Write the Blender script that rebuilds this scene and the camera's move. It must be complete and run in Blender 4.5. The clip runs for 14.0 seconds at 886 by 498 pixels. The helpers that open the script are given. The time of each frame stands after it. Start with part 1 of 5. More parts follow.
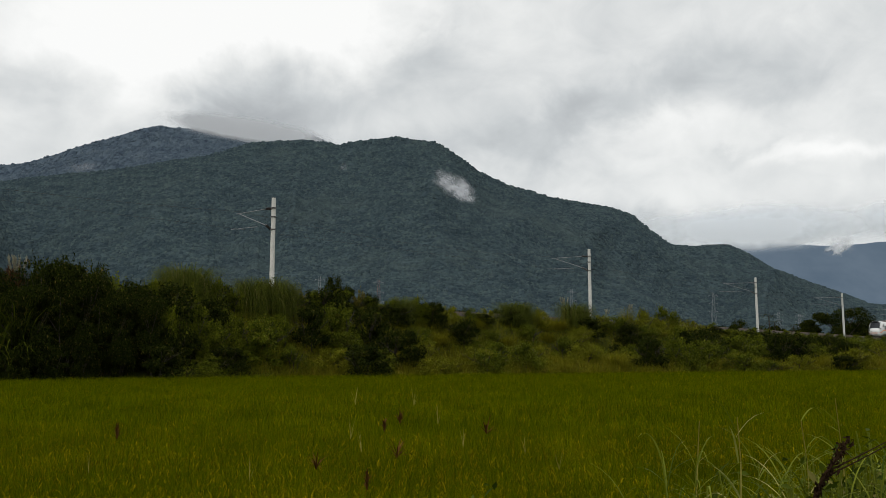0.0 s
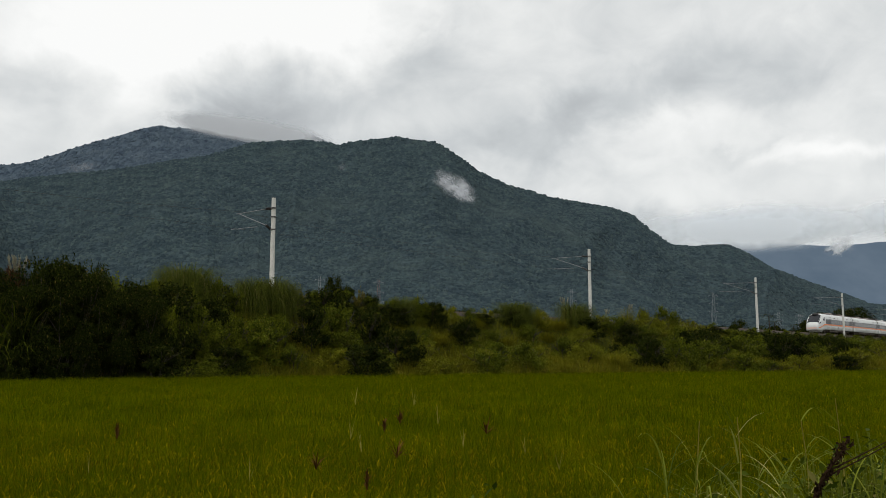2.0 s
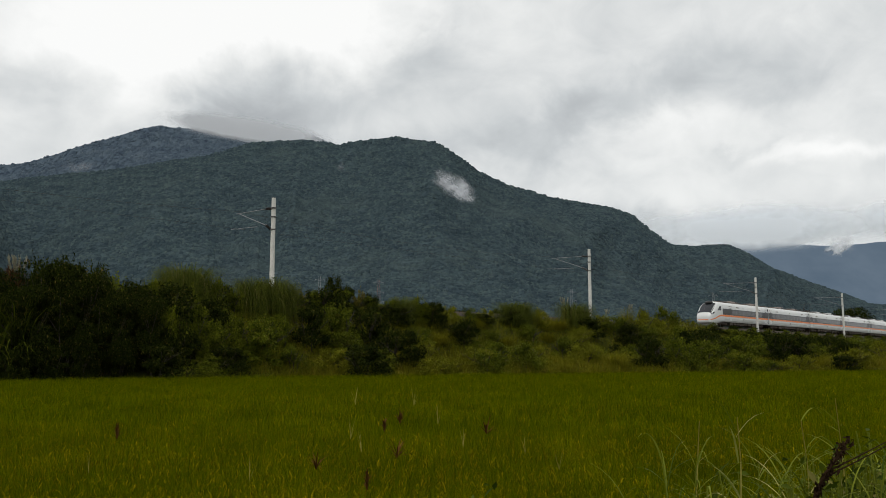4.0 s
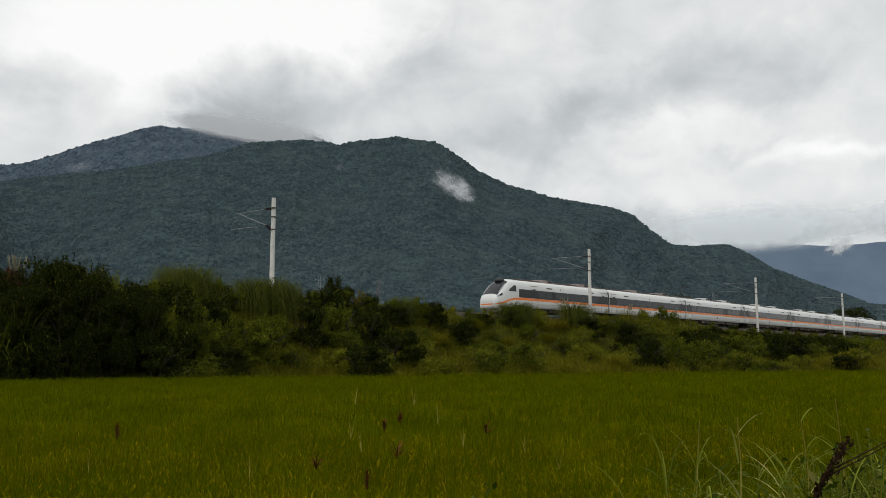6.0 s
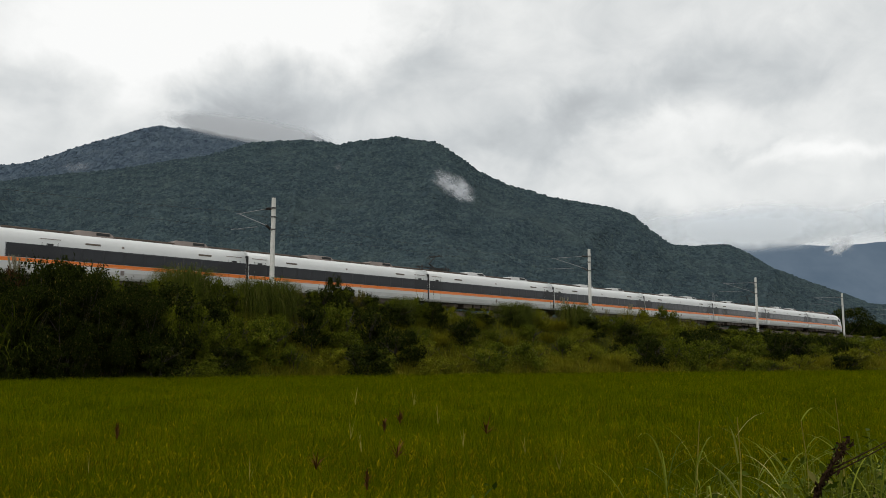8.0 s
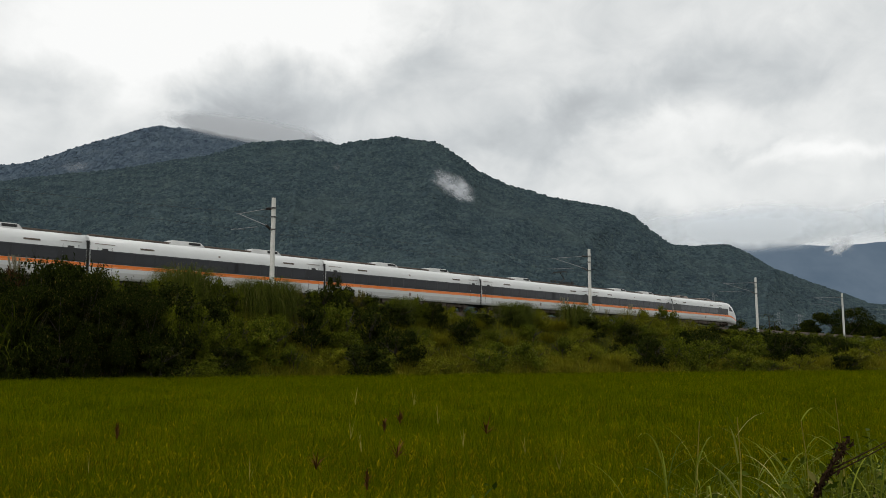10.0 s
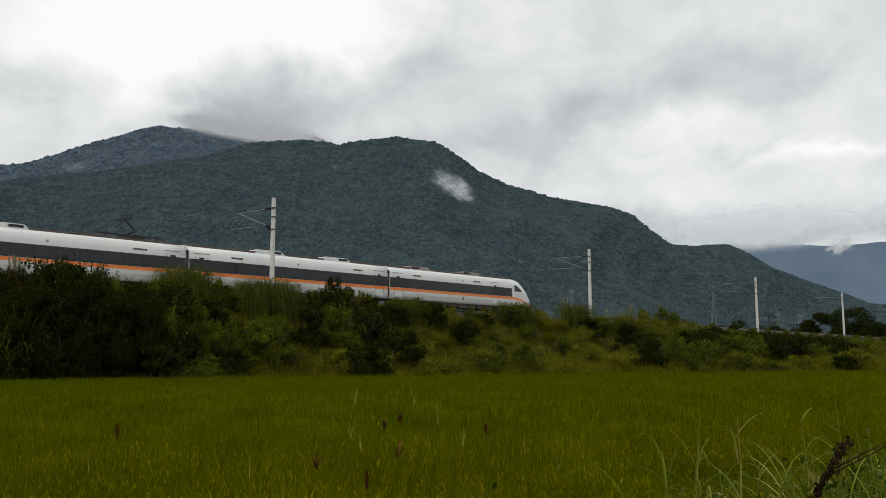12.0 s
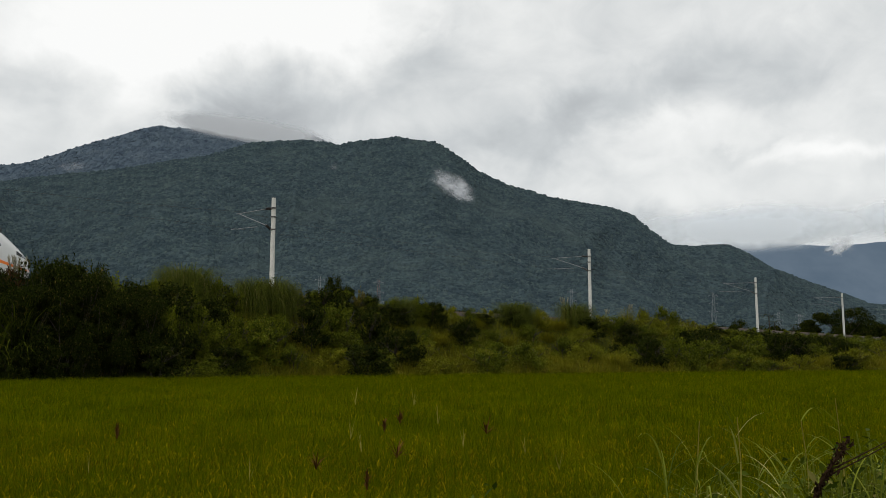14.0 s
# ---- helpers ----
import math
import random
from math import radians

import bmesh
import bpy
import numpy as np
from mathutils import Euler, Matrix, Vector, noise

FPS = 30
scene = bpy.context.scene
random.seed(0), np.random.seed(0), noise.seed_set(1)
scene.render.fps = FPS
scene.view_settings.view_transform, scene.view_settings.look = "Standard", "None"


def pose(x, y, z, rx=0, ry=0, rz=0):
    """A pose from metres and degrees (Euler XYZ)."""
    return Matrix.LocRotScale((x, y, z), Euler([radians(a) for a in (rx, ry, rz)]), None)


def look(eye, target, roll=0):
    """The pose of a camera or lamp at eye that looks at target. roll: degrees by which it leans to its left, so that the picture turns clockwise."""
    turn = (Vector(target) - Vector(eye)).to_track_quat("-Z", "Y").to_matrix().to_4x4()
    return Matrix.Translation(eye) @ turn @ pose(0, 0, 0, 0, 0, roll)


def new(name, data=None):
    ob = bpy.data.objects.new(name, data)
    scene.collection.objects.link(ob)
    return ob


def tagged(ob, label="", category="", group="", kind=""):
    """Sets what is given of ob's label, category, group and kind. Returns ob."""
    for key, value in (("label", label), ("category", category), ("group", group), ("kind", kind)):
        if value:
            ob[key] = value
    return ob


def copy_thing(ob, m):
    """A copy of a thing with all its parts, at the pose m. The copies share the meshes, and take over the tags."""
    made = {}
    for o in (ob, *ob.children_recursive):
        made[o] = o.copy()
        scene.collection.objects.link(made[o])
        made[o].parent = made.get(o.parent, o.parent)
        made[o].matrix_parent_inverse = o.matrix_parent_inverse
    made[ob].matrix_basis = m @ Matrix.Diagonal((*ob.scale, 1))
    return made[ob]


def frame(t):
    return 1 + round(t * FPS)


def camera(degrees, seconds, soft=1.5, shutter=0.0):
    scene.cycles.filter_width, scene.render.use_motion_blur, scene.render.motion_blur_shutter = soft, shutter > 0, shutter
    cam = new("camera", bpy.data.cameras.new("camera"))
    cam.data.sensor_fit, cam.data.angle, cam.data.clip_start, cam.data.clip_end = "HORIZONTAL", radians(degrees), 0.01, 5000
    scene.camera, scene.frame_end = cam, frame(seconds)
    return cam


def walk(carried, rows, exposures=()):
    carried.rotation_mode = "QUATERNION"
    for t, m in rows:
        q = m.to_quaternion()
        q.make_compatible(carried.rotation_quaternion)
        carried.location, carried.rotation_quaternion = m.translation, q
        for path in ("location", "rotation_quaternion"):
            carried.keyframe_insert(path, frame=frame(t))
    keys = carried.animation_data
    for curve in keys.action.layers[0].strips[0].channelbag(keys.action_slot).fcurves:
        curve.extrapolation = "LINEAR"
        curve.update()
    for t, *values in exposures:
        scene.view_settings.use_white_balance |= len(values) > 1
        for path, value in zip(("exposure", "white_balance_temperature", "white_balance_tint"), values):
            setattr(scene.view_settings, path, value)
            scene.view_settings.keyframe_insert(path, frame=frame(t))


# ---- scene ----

# camera: stands still beside a rice field and looks across it to the railway
EYE = Vector((0.0, 0.0, 2.0))
TILT = 0.12722
cam = camera(55.2, 14.0, soft=0.8, shutter=0.12)
AIM = look(EYE, EYE + Vector((0, math.cos(TILT), math.sin(TILT))))
walk(cam, [(0, AIM), (14.0, AIM)], exposures=((0, 0.0), (14.0, 0.0)))

# the track: a long gentle curve, arc length along it and offset to the field side
X0, Y0, PHI, KAP, RAIL = -32.63, 51.79, 0.79337, 0.0004, 6.63
PITCH = 20.5                       # from coupling to coupling


def track(s, off=0.0):
    h = PHI + KAP * s
    x = X0 + (math.sin(h) - math.sin(PHI)) / KAP + off * math.sin(h)
    y = Y0 - (math.cos(h) - math.cos(PHI)) / KAP - off * math.cos(h)
    return x, y, h


def to_track(x, y):
    """Arc length and offset of a place in plan (arrays too)."""
    cx, cy = X0 - math.sin(PHI) / KAP, Y0 + math.cos(PHI) / KAP
    dx, dy = x - cx, y - cy
    r = np.hypot(dx, dy)
    return (np.arctan2(dx, -dy) - PHI) / KAP, r - 1 / KAP


def lead(t):
    """Arc length of the train's front coupling plane at t seconds."""
    u = t - 7.5
    return 15.70 - 26.53 * u - 0.157 * u * u + 0.01678 * u ** 3


def toe(s):
    """Offset of the field's edge from the track."""
    s = np.clip(s, 0, 110)
    return 9.2 + 0.2 * s + 0.0021 * s * s


def bank(s, off):
    """Height of the ground beside and under the track."""
    e = toe(s)
    top, low = RAIL - 0.55, 0.9
    a = np.abs(off)
    run = np.clip((e - 3.8) / 5.9, 0.8, 1.45)
    slope = top - (a - 3.6) / run
    near = np.where(a < 3.6, top, np.maximum(slope, low * np.clip((e - a) / 4.0, 0, 1)))
    far = np.where(a < 3.6, top, np.maximum(slope, 0.0))
    return np.where(off > 0, near, far)


# ---- world, sun ----
def node(nt, kind, **values):
    n = nt.nodes.new(kind)
    for key, value in values.items():
        if key in n.inputs:
            n.inputs[key].default_value = value
    return n


def ramp(nt, fac, stops, mode="LINEAR"):
    r = nt.nodes.new("ShaderNodeValToRGB")
    r.color_ramp.interpolation = mode
    while len(r.color_ramp.elements) < len(stops):
        r.color_ramp.elements.new(0.5)
    for e, (p, c) in zip(r.color_ramp.elements, stops):
        e.position = p
        e.color = (*c, 1) if len(c) == 3 else c
    if fac is not None:
        nt.links.new(fac, r.inputs[0])
    return r


def maths(nt, op, a, b=None, clamp=False):
    m = nt.nodes.new("ShaderNodeMath")
    m.operation, m.use_clamp = op, clamp
    for i, v in enumerate((a, b)):
        if v is None:
            continue
        if isinstance(v, (int, float)):
            m.inputs[i].default_value = v
        else:
            nt.links.new(v, m.inputs[i])
    return m.outputs[0]


def noise_tex(nt, vec, scale, detail=4, rough=0.55, distort=0.0, kind="ShaderNodeTexNoise"):
    n = nt.nodes.new(kind)
    n.inputs["Scale"].default_value = scale
    if kind == "ShaderNodeTexNoise":
        n.inputs["Detail"].default_value, n.inputs["Roughness"].default_value = detail, rough
        n.inputs["Distortion"].default_value = distort
    if vec is not None:
        nt.links.new(vec, n.inputs["Vector"])
    return n


def mix(nt, fac, a, b, mode="MIX"):
    m = nt.nodes.new("ShaderNodeMix")
    m.data_type, m.blend_type = "RGBA", mode
    for socket, v in ((m.inputs[0], fac), (m.inputs[6], a), (m.inputs[7], b)):
        if isinstance(v, (int, float)):
            socket.default_value = v
        elif isinstance(v, tuple):
            socket.default_value = (*v, 1) if len(v) == 3 else v
        else:
            nt.links.new(v, socket)
    return m.outputs[2]


SUN_ELEVATION, SUN_TURN = radians(66), radians(205)


def make_world():
    w = bpy.data.worlds.new("overcast_sky")
    scene.world = w
    w.use_nodes = True
    nt = w.node_tree
    nt.nodes.clear()
    out = nt.nodes.new("ShaderNodeOutputWorld")
    sky = nt.nodes.new("ShaderNodeTexSky")
    sky.sky_type, sky.sun_disc = "NISHITA", False
    sky.sun_elevation, sky.sun_rotation = SUN_ELEVATION, SUN_TURN
    clear = nt.nodes.new("ShaderNodeBackground")
    nt.links.new(sky.outputs[0], clear.inputs[0])
    clear.inputs[1].default_value = 0.10
    tc = nt.nodes.new("ShaderNodeTexCoord")
    d = tc.outputs["Generated"]
    # cloud deck: fractal masses, drawn out along the horizon
    mp = nt.nodes.new("ShaderNodeMapping")
    mp.inputs["Scale"].default_value = (1.0, 1.0, 1.45)
    mp.inputs["Rotation"].default_value = (0.0, 0.22, 0.0)
    nt.links.new(d, mp.inputs[0])
    big = noise_tex(nt, mp.outputs[0], 4.0, 7, 0.5, 0.5).outputs["Fac"]
    fine = noise_tex(nt, mp.outputs[0], 14.0, 7, 0.55, 0.6).outputs["Fac"]
    tone = maths(nt, "ADD", 0.64, maths(nt, "ADD", maths(nt, "MULTIPLY", maths(nt, "SUBTRACT", big, 0.5), 0.52), maths(nt, "MULTIPLY", maths(nt, "SUBTRACT", fine, 0.5), 0.26)))
    # thinner and thicker parts of the deck, with ragged edges
    sep = nt.nodes.new("ShaderNodeSeparateXYZ")
    nt.links.new(d, sep.inputs[0])
    deep = maths(nt, "MAXIMUM", maths(nt, "ABSOLUTE", sep.outputs[1]), 0.2)
    rag = nt.nodes.new("ShaderNodeSeparateColor")
    nt.links.new(noise_tex(nt, d, 8.0, 8, 0.56, 0.3).outputs["Color"], rag.inputs[0])
    ax = maths(nt, "ADD", maths(nt, "DIVIDE", sep.outputs[0], deep), maths(nt, "MULTIPLY", maths(nt, "SUBTRACT", rag.outputs[0], 0.5), 0.22))
    ay = maths(nt, "ADD", maths(nt, "DIVIDE", sep.outputs[2], deep), maths(nt, "MULTIPLY", maths(nt, "SUBTRACT", rag.outputs[1], 0.5), 0.17))
    for px, py, wide, high, slant, gain in CLOUD_MASSES:
        c, s = math.cos(radians(slant)), math.sin(radians(slant))
        dx, dy = maths(nt, "SUBTRACT", ax, px), maths(nt, "SUBTRACT", ay, py)
        qx = maths(nt, "ADD", maths(nt, "MULTIPLY", dx, c / wide), maths(nt, "MULTIPLY", dy, s / wide))
        qy = maths(nt, "ADD", maths(nt, "MULTIPLY", dx, -s / high), maths(nt, "MULTIPLY", dy, c / high))
        q = maths(nt, "ADD", maths(nt, "MULTIPLY", qx, qx), maths(nt, "MULTIPLY", qy, qy))
        g = maths(nt, "POWER", 2.718, maths(nt, "MULTIPLY", q, -0.8))
        tone = maths(nt, "ADD", tone, maths(nt, "MULTIPLY", g, gain))
    col = ramp(nt, tone, [(0.08, (0.25, 0.265, 0.28)), (0.32, (0.40, 0.42, 0.432)), (0.52, (0.615, 0.64, 0.645)), (0.72, (0.86, 0.87, 0.855)), (0.9, (1.02, 1.02, 1.0))])
    cloud = nt.nodes.new("ShaderNodeBackground")
    nt.links.new(col.outputs[0], cloud.inputs[0])
    cloud.inputs[1].default_value = 1.0
    sh = nt.nodes.new("ShaderNodeMixShader")
    sh.inputs[0].default_value = 0.93
    nt.links.new(clear.outputs[0], sh.inputs[1])
    nt.links.new(cloud.outputs[0], sh.inputs[2])
    nt.links.new(sh.outputs[0], out.inputs[0])


# direction (across, up), half width and height, slant in degrees, brighter or darker
CLOUD_MASSES = (
    (-0.247, 0.4202, 0.22, 0.053, 0, 0.5),
    (-0.345, 0.3552, 0.05, 0.047, 0, 0.2),
    (-0.507, 0.348, 0.08, 0.04, -10, -0.15),
    (-0.474, 0.2525, 0.113, 0.023, 8, -0.05),
    (-0.216, 0.3017, 0.127, 0.04, 15, -0.15),
    (-0.167, 0.2679, 0.167, 0.019, -3, -0.12),
    (0.011, 0.3588, 0.05, 0.087, -10, -0.13),
    (-0.003, 0.3948, 0.06, 0.033, 40, -0.05),
    (0.079, 0.256, 0.127, 0.03, 15, -0.15),
    (0.238, 0.3017, 0.153, 0.027, 28, -0.11),
    (0.426, 0.348, 0.087, 0.03, 40, -0.1),
    (0.451, 0.2511, 0.087, 0.013, 5, 0.2),
    (0.305, 0.2665, 0.073, 0.017, 15, 0.11),
    (0.379, 0.2455, 0.04, 0.01, 20, -0.14),
    (0.334, 0.1388, 0.24, 0.025, 0, -0.2),
    (0.234, 0.1832, 0.107, 0.027, 0, 0.08),
)
make_world()
sun = new("sun", bpy.data.lights.new("sun", "SUN"))
sun.data.energy, sun.data.angle, sun.data.color = 1.4, radians(40), (1.0, 0.96, 0.90)
sun.matrix_world = look((0, 0, 60), Vector((0, 0, 60)) - Vector((math.sin(SUN_TURN) * math.cos(SUN_ELEVATION), math.cos(SUN_TURN) * math.cos(SUN_ELEVATION), math.sin(SUN_ELEVATION))))


# ---- mesh helpers ----
def lattice(ix, iy, iz, seed):
    n = (ix * 374761393 + iy * 668265263 + iz * 2147483647 + seed * 144269504) & 0xFFFFFFFF
    n = ((n ^ (n >> 13)) * 1274126177) & 0xFFFFFFFF
    return ((n ^ (n >> 16)) & 0xFFFF) / 65535.0


def vnoise(x, y, seed=0):
    """Smooth value noise on arrays, 0 to 1."""
    x, y = np.asarray(x, float), np.asarray(y, float)
    ix, iy = np.floor(x).astype(np.int64), np.floor(y).astype(np.int64)
    fx, fy = x - ix, y - iy
    fx, fy = fx * fx * (3 - 2 * fx), fy * fy * (3 - 2 * fy)
    a, b = lattice(ix, iy, 0, seed), lattice(ix + 1, iy, 0, seed)
    c, d = lattice(ix, iy + 1, 0, seed), lattice(ix + 1, iy + 1, 0, seed)
    return (a * (1 - fx) + b * fx) * (1 - fy) + (c * (1 - fx) + d * fx) * fy


def fbm(x, y, octaves=4, seed=0):
    total, amp = 0.0, 0.5
    for o in range(octaves):
        total = total + amp * vnoise(x * 2 ** o, y * 2 ** o, seed + o)
        amp *= 0.5
    return total


def mesh_of(name, verts, faces, material=None, smooth=False):
    """A mesh from arrays of vertices and of equal-sided faces."""
    verts, faces = np.asarray(verts, np.float32), np.asarray(faces, np.int32)
    me = bpy.data.meshes.new(name)
    k = faces.shape[1]
    me.vertices.add(len(verts))
    me.vertices.foreach_set("co", verts.ravel())
    me.loops.add(faces.size)
    me.loops.foreach_set("vertex_index", faces.ravel())
    me.polygons.add(len(faces))
    me.polygons.foreach_set("loop_start", np.arange(0, faces.size, k, dtype=np.int32))
    if smooth:
        me.polygons.foreach_set("use_smooth", np.ones(len(faces), bool))
    me.update(calc_edges=True)
    me.validate()
    if material:
        me.materials.append(material)
    return me


def grid_faces(nu, nv):
    i = np.arange((nu - 1) * (nv - 1))
    a = (i // (nv - 1)) * nv + i % (nv - 1)
    return np.stack([a, a + 1, a + nv + 1, a + nv], 1)


def part(name, data, material, parent, label=""):
    """One mesh object under a thing or a part."""
    if isinstance(data, bmesh.types.BMesh):
        me = bpy.data.meshes.new(name)
        data.to_mesh(me)
        data.free()
    else:
        me = data
    if material and not me.materials:
        me.materials.append(material)
    ob = new(name, me)
    ob.parent = parent
    if label:
        tagged(ob, label)
    return ob


def box(bm, x0, x1, y0, y1, z0, z1, bevel=0.0):
    r = bmesh.ops.create_cube(bm, size=1.0, matrix=Matrix.LocRotScale(((x0 + x1) / 2, (y0 + y1) / 2, (z0 + z1) / 2), None, (x1 - x0, y1 - y0, z1 - z0)))
    if bevel:
        es = {e for v in r["verts"] for e in v.link_edges}
        bmesh.ops.bevel(bm, geom=list(es), offset=bevel, segments=2, affect="EDGES", profile=0.5)
    return bm


def rod(bm, a, b, r0, r1=None, sides=8):
    a, b = Vector(a), Vector(b)
    m = (b - a).to_track_quat("Z", "Y").to_matrix().to_4x4()
    m.translation = (a + b) / 2
    bmesh.ops.create_cone(bm, cap_ends=True, segments=sides, radius1=r0, radius2=r0 if r1 is None else r1, depth=(b - a).length, matrix=m)
    return bm


def thing(name, m, label, category, group="", kind=""):
    ob = new(name)
    ob.empty_display_size = 0.3
    ob.matrix_basis = m
    return tagged(ob, label, category, group, kind)


# ---- materials ----
def material(name, base, rough=0.6, metal=0.0, vary=0.25, scale=3.0, bump=0.0, bump_scale=40.0, spec=0.5, second=None):
    """A surface with variation at two scales and fine relief."""
    m = bpy.data.materials.new(name)
    m.use_nodes = True
    nt = m.node_tree
    p = nt.nodes["Principled BSDF"]
    tc = nt.nodes.new("ShaderNodeTexCoord")
    n1 = noise_tex(nt, tc.outputs["Object"], scale, 5).outputs["Fac"]
    n2 = noise_tex(nt, tc.outputs["Object"], scale * 9, 4).outputs["Fac"]
    f = maths(nt, "ADD", maths(nt, "MULTIPLY", n1, 0.65), maths(nt, "MULTIPLY", n2, 0.35))
    lo = tuple(c * (1 - vary) for c in (second or base))
    hi = tuple(min(1, c * (1 + vary)) for c in base)
    c = ramp(nt, f, [(0.32, lo), (0.68, hi)])
    nt.links.new(c.outputs[0], p.inputs["Base Color"])
    p.inputs["Roughness"].default_value, p.inputs["Metallic"].default_value = rough, metal
    p.inputs["Specular IOR Level"].default_value = spec
    if bump:
        b = nt.nodes.new("ShaderNodeBump")
        b.inputs["Strength"].default_value, b.inputs["Distance"].default_value = bump, 0.02
        nt.links.new(noise_tex(nt, tc.outputs["Object"], bump_scale, 5).outputs["Fac"], b.inputs["Height"])
        nt.links.new(b.outputs[0], p.inputs["Normal"])
    return m


def leaf_material(name, dark, light, old=None, translucent=0.25, rough=0.7, gloss=0.12):
    """Leaves: each one its own shade, some yellowed, light coming through."""
    m = bpy.data.materials.new(name)
    m.use_nodes = True
    nt = m.node_tree
    p = nt.nodes["Principled BSDF"]
    geo = nt.nodes.new("ShaderNodeNewGeometry")
    tc = nt.nodes.new("ShaderNodeTexCoord")
    stops = [(0.0, dark), (0.75, light)] + ([(0.93, light), (0.97, old)] if old else [])
    c = ramp(nt, geo.outputs["Random Per Island"], stops).outputs[0]
    patch = noise_tex(nt, tc.outputs["Object"], 0.9, 3).outputs["Fac"]
    c = mix(nt, 1.0, c, ramp(nt, patch, [(0.3, (0.62, 0.66, 0.6)), (0.7, (1.25, 1.2, 1.1))]).outputs[0], "MULTIPLY")
    nt.links.new(c, p.inputs["Base Color"])
    p.inputs["Roughness"].default_value = rough
    p.inputs["Specular IOR Level"].default_value = gloss
    tr = nt.nodes.new("ShaderNodeBsdfTranslucent")
    nt.links.new(c, tr.inputs[0])
    sh = nt.nodes.new("ShaderNodeMixShader")
    sh.inputs[0].default_value = translucent
    out = nt.nodes["Material Output"]
    nt.links.new(p.outputs[0], sh.inputs[1])
    nt.links.new(tr.outputs[0], sh.inputs[2])
    nt.links.new(sh.outputs[0], out.inputs[0])
    return m


def forest_material(name, dark, light, pale):
    """Forest seen from afar: crowns of many greens, pale clearings."""
    m = bpy.data.materials.new(name)
    m.use_nodes = True
    nt = m.node_tree
    p = nt.nodes["Principled BSDF"]
    geo = nt.nodes.new("ShaderNodeNewGeometry")
    o = nt.nodes.new("ShaderNodeTexCoord").outputs["Object"]
    crown = ramp(nt, geo.outputs["Random Per Island"], [(0.05, dark), (0.7, light), (0.98, pale)]).outputs[0]
    wide = noise_tex(nt, o, 0.006, 6, 0.62).outputs["Fac"]
    c = mix(nt, ramp(nt, wide, [(0.52, (0, 0, 0)), (0.72, (0.6, 0.6, 0.6))]).outputs[0], crown, pale)
    small = noise_tex(nt, o, 0.03, 5, 0.6).outputs["Fac"]
    c = mix(nt, 1.0, c, ramp(nt, small, [(0.34, (0.78, 0.80, 0.84)), (0.66, (1.2, 1.18, 1.12))]).outputs[0], "MULTIPLY")
    nt.links.new(c, p.inputs["Base Color"])
    p.inputs["Roughness"].default_value = 0.95
    p.inputs["Specular IOR Level"].default_value = 0.05
    return m


def canopy(name, X, Y, Z, last, count, size, mat, seed, label):
    """Tree crowns standing all over a slope: uneven five-sided domes."""
    rng = np.random.default_rng(seed)
    u, v = rng.uniform(0, X.shape[0] - 1.001, count), rng.uniform(1, last - 0.001, count)
    i, j = u.astype(int), v.astype(int)
    fu, fv = u - i, v - j

    def at(G):
        return (G[i, j] * (1 - fu) + G[i + 1, j] * fu) * (1 - fv) + (G[i, j + 1] * (1 - fu) + G[i + 1, j + 1] * fu) * fv

    c = np.stack([at(X), at(Y), at(Z)], 1)
    r = size * rng.uniform(0.55, 1.25, count) * (c[:, 1] / c[:, 1].mean()) ** 0.5
    tall = r * rng.uniform(0.4, 0.85, count)
    a = rng.uniform(0, 6.28, count)[:, None] + np.arange(5)[None, :] * (2 * math.pi / 5)
    rings = []
    for wide, up in ((1.0, -0.8), (0.80, 0.62)):
        k = wide * r[:, None] * rng.uniform(0.75, 1.2, (count, 5))
        rings.append(np.stack([c[:, :1] + np.cos(a) * k, c[:, 1:2] + np.sin(a) * k, c[:, 2:] + up * tall[:, None] * rng.uniform(0.8, 1.2, (count, 5))], -1))
    top = (c + np.stack([0 * r, 0 * r, tall], 1))[:, None, :]
    V = np.concatenate([*rings, top], 1).reshape(-1, 3)
    f = []
    for q in range(5):
        w = (q + 1) % 5
        f += [(q, w, 5 + w), (q, 5 + w, 5 + q), (5 + q, 5 + w, 10)]
    Fc = (np.arange(count) * 11)[:, None, None] + np.array(f)[None]
    ob = new(name, mesh_of(name, V, Fc.reshape(-1, 3), mat, True))
    return tagged(ob, label, "forest", kind="stuff")


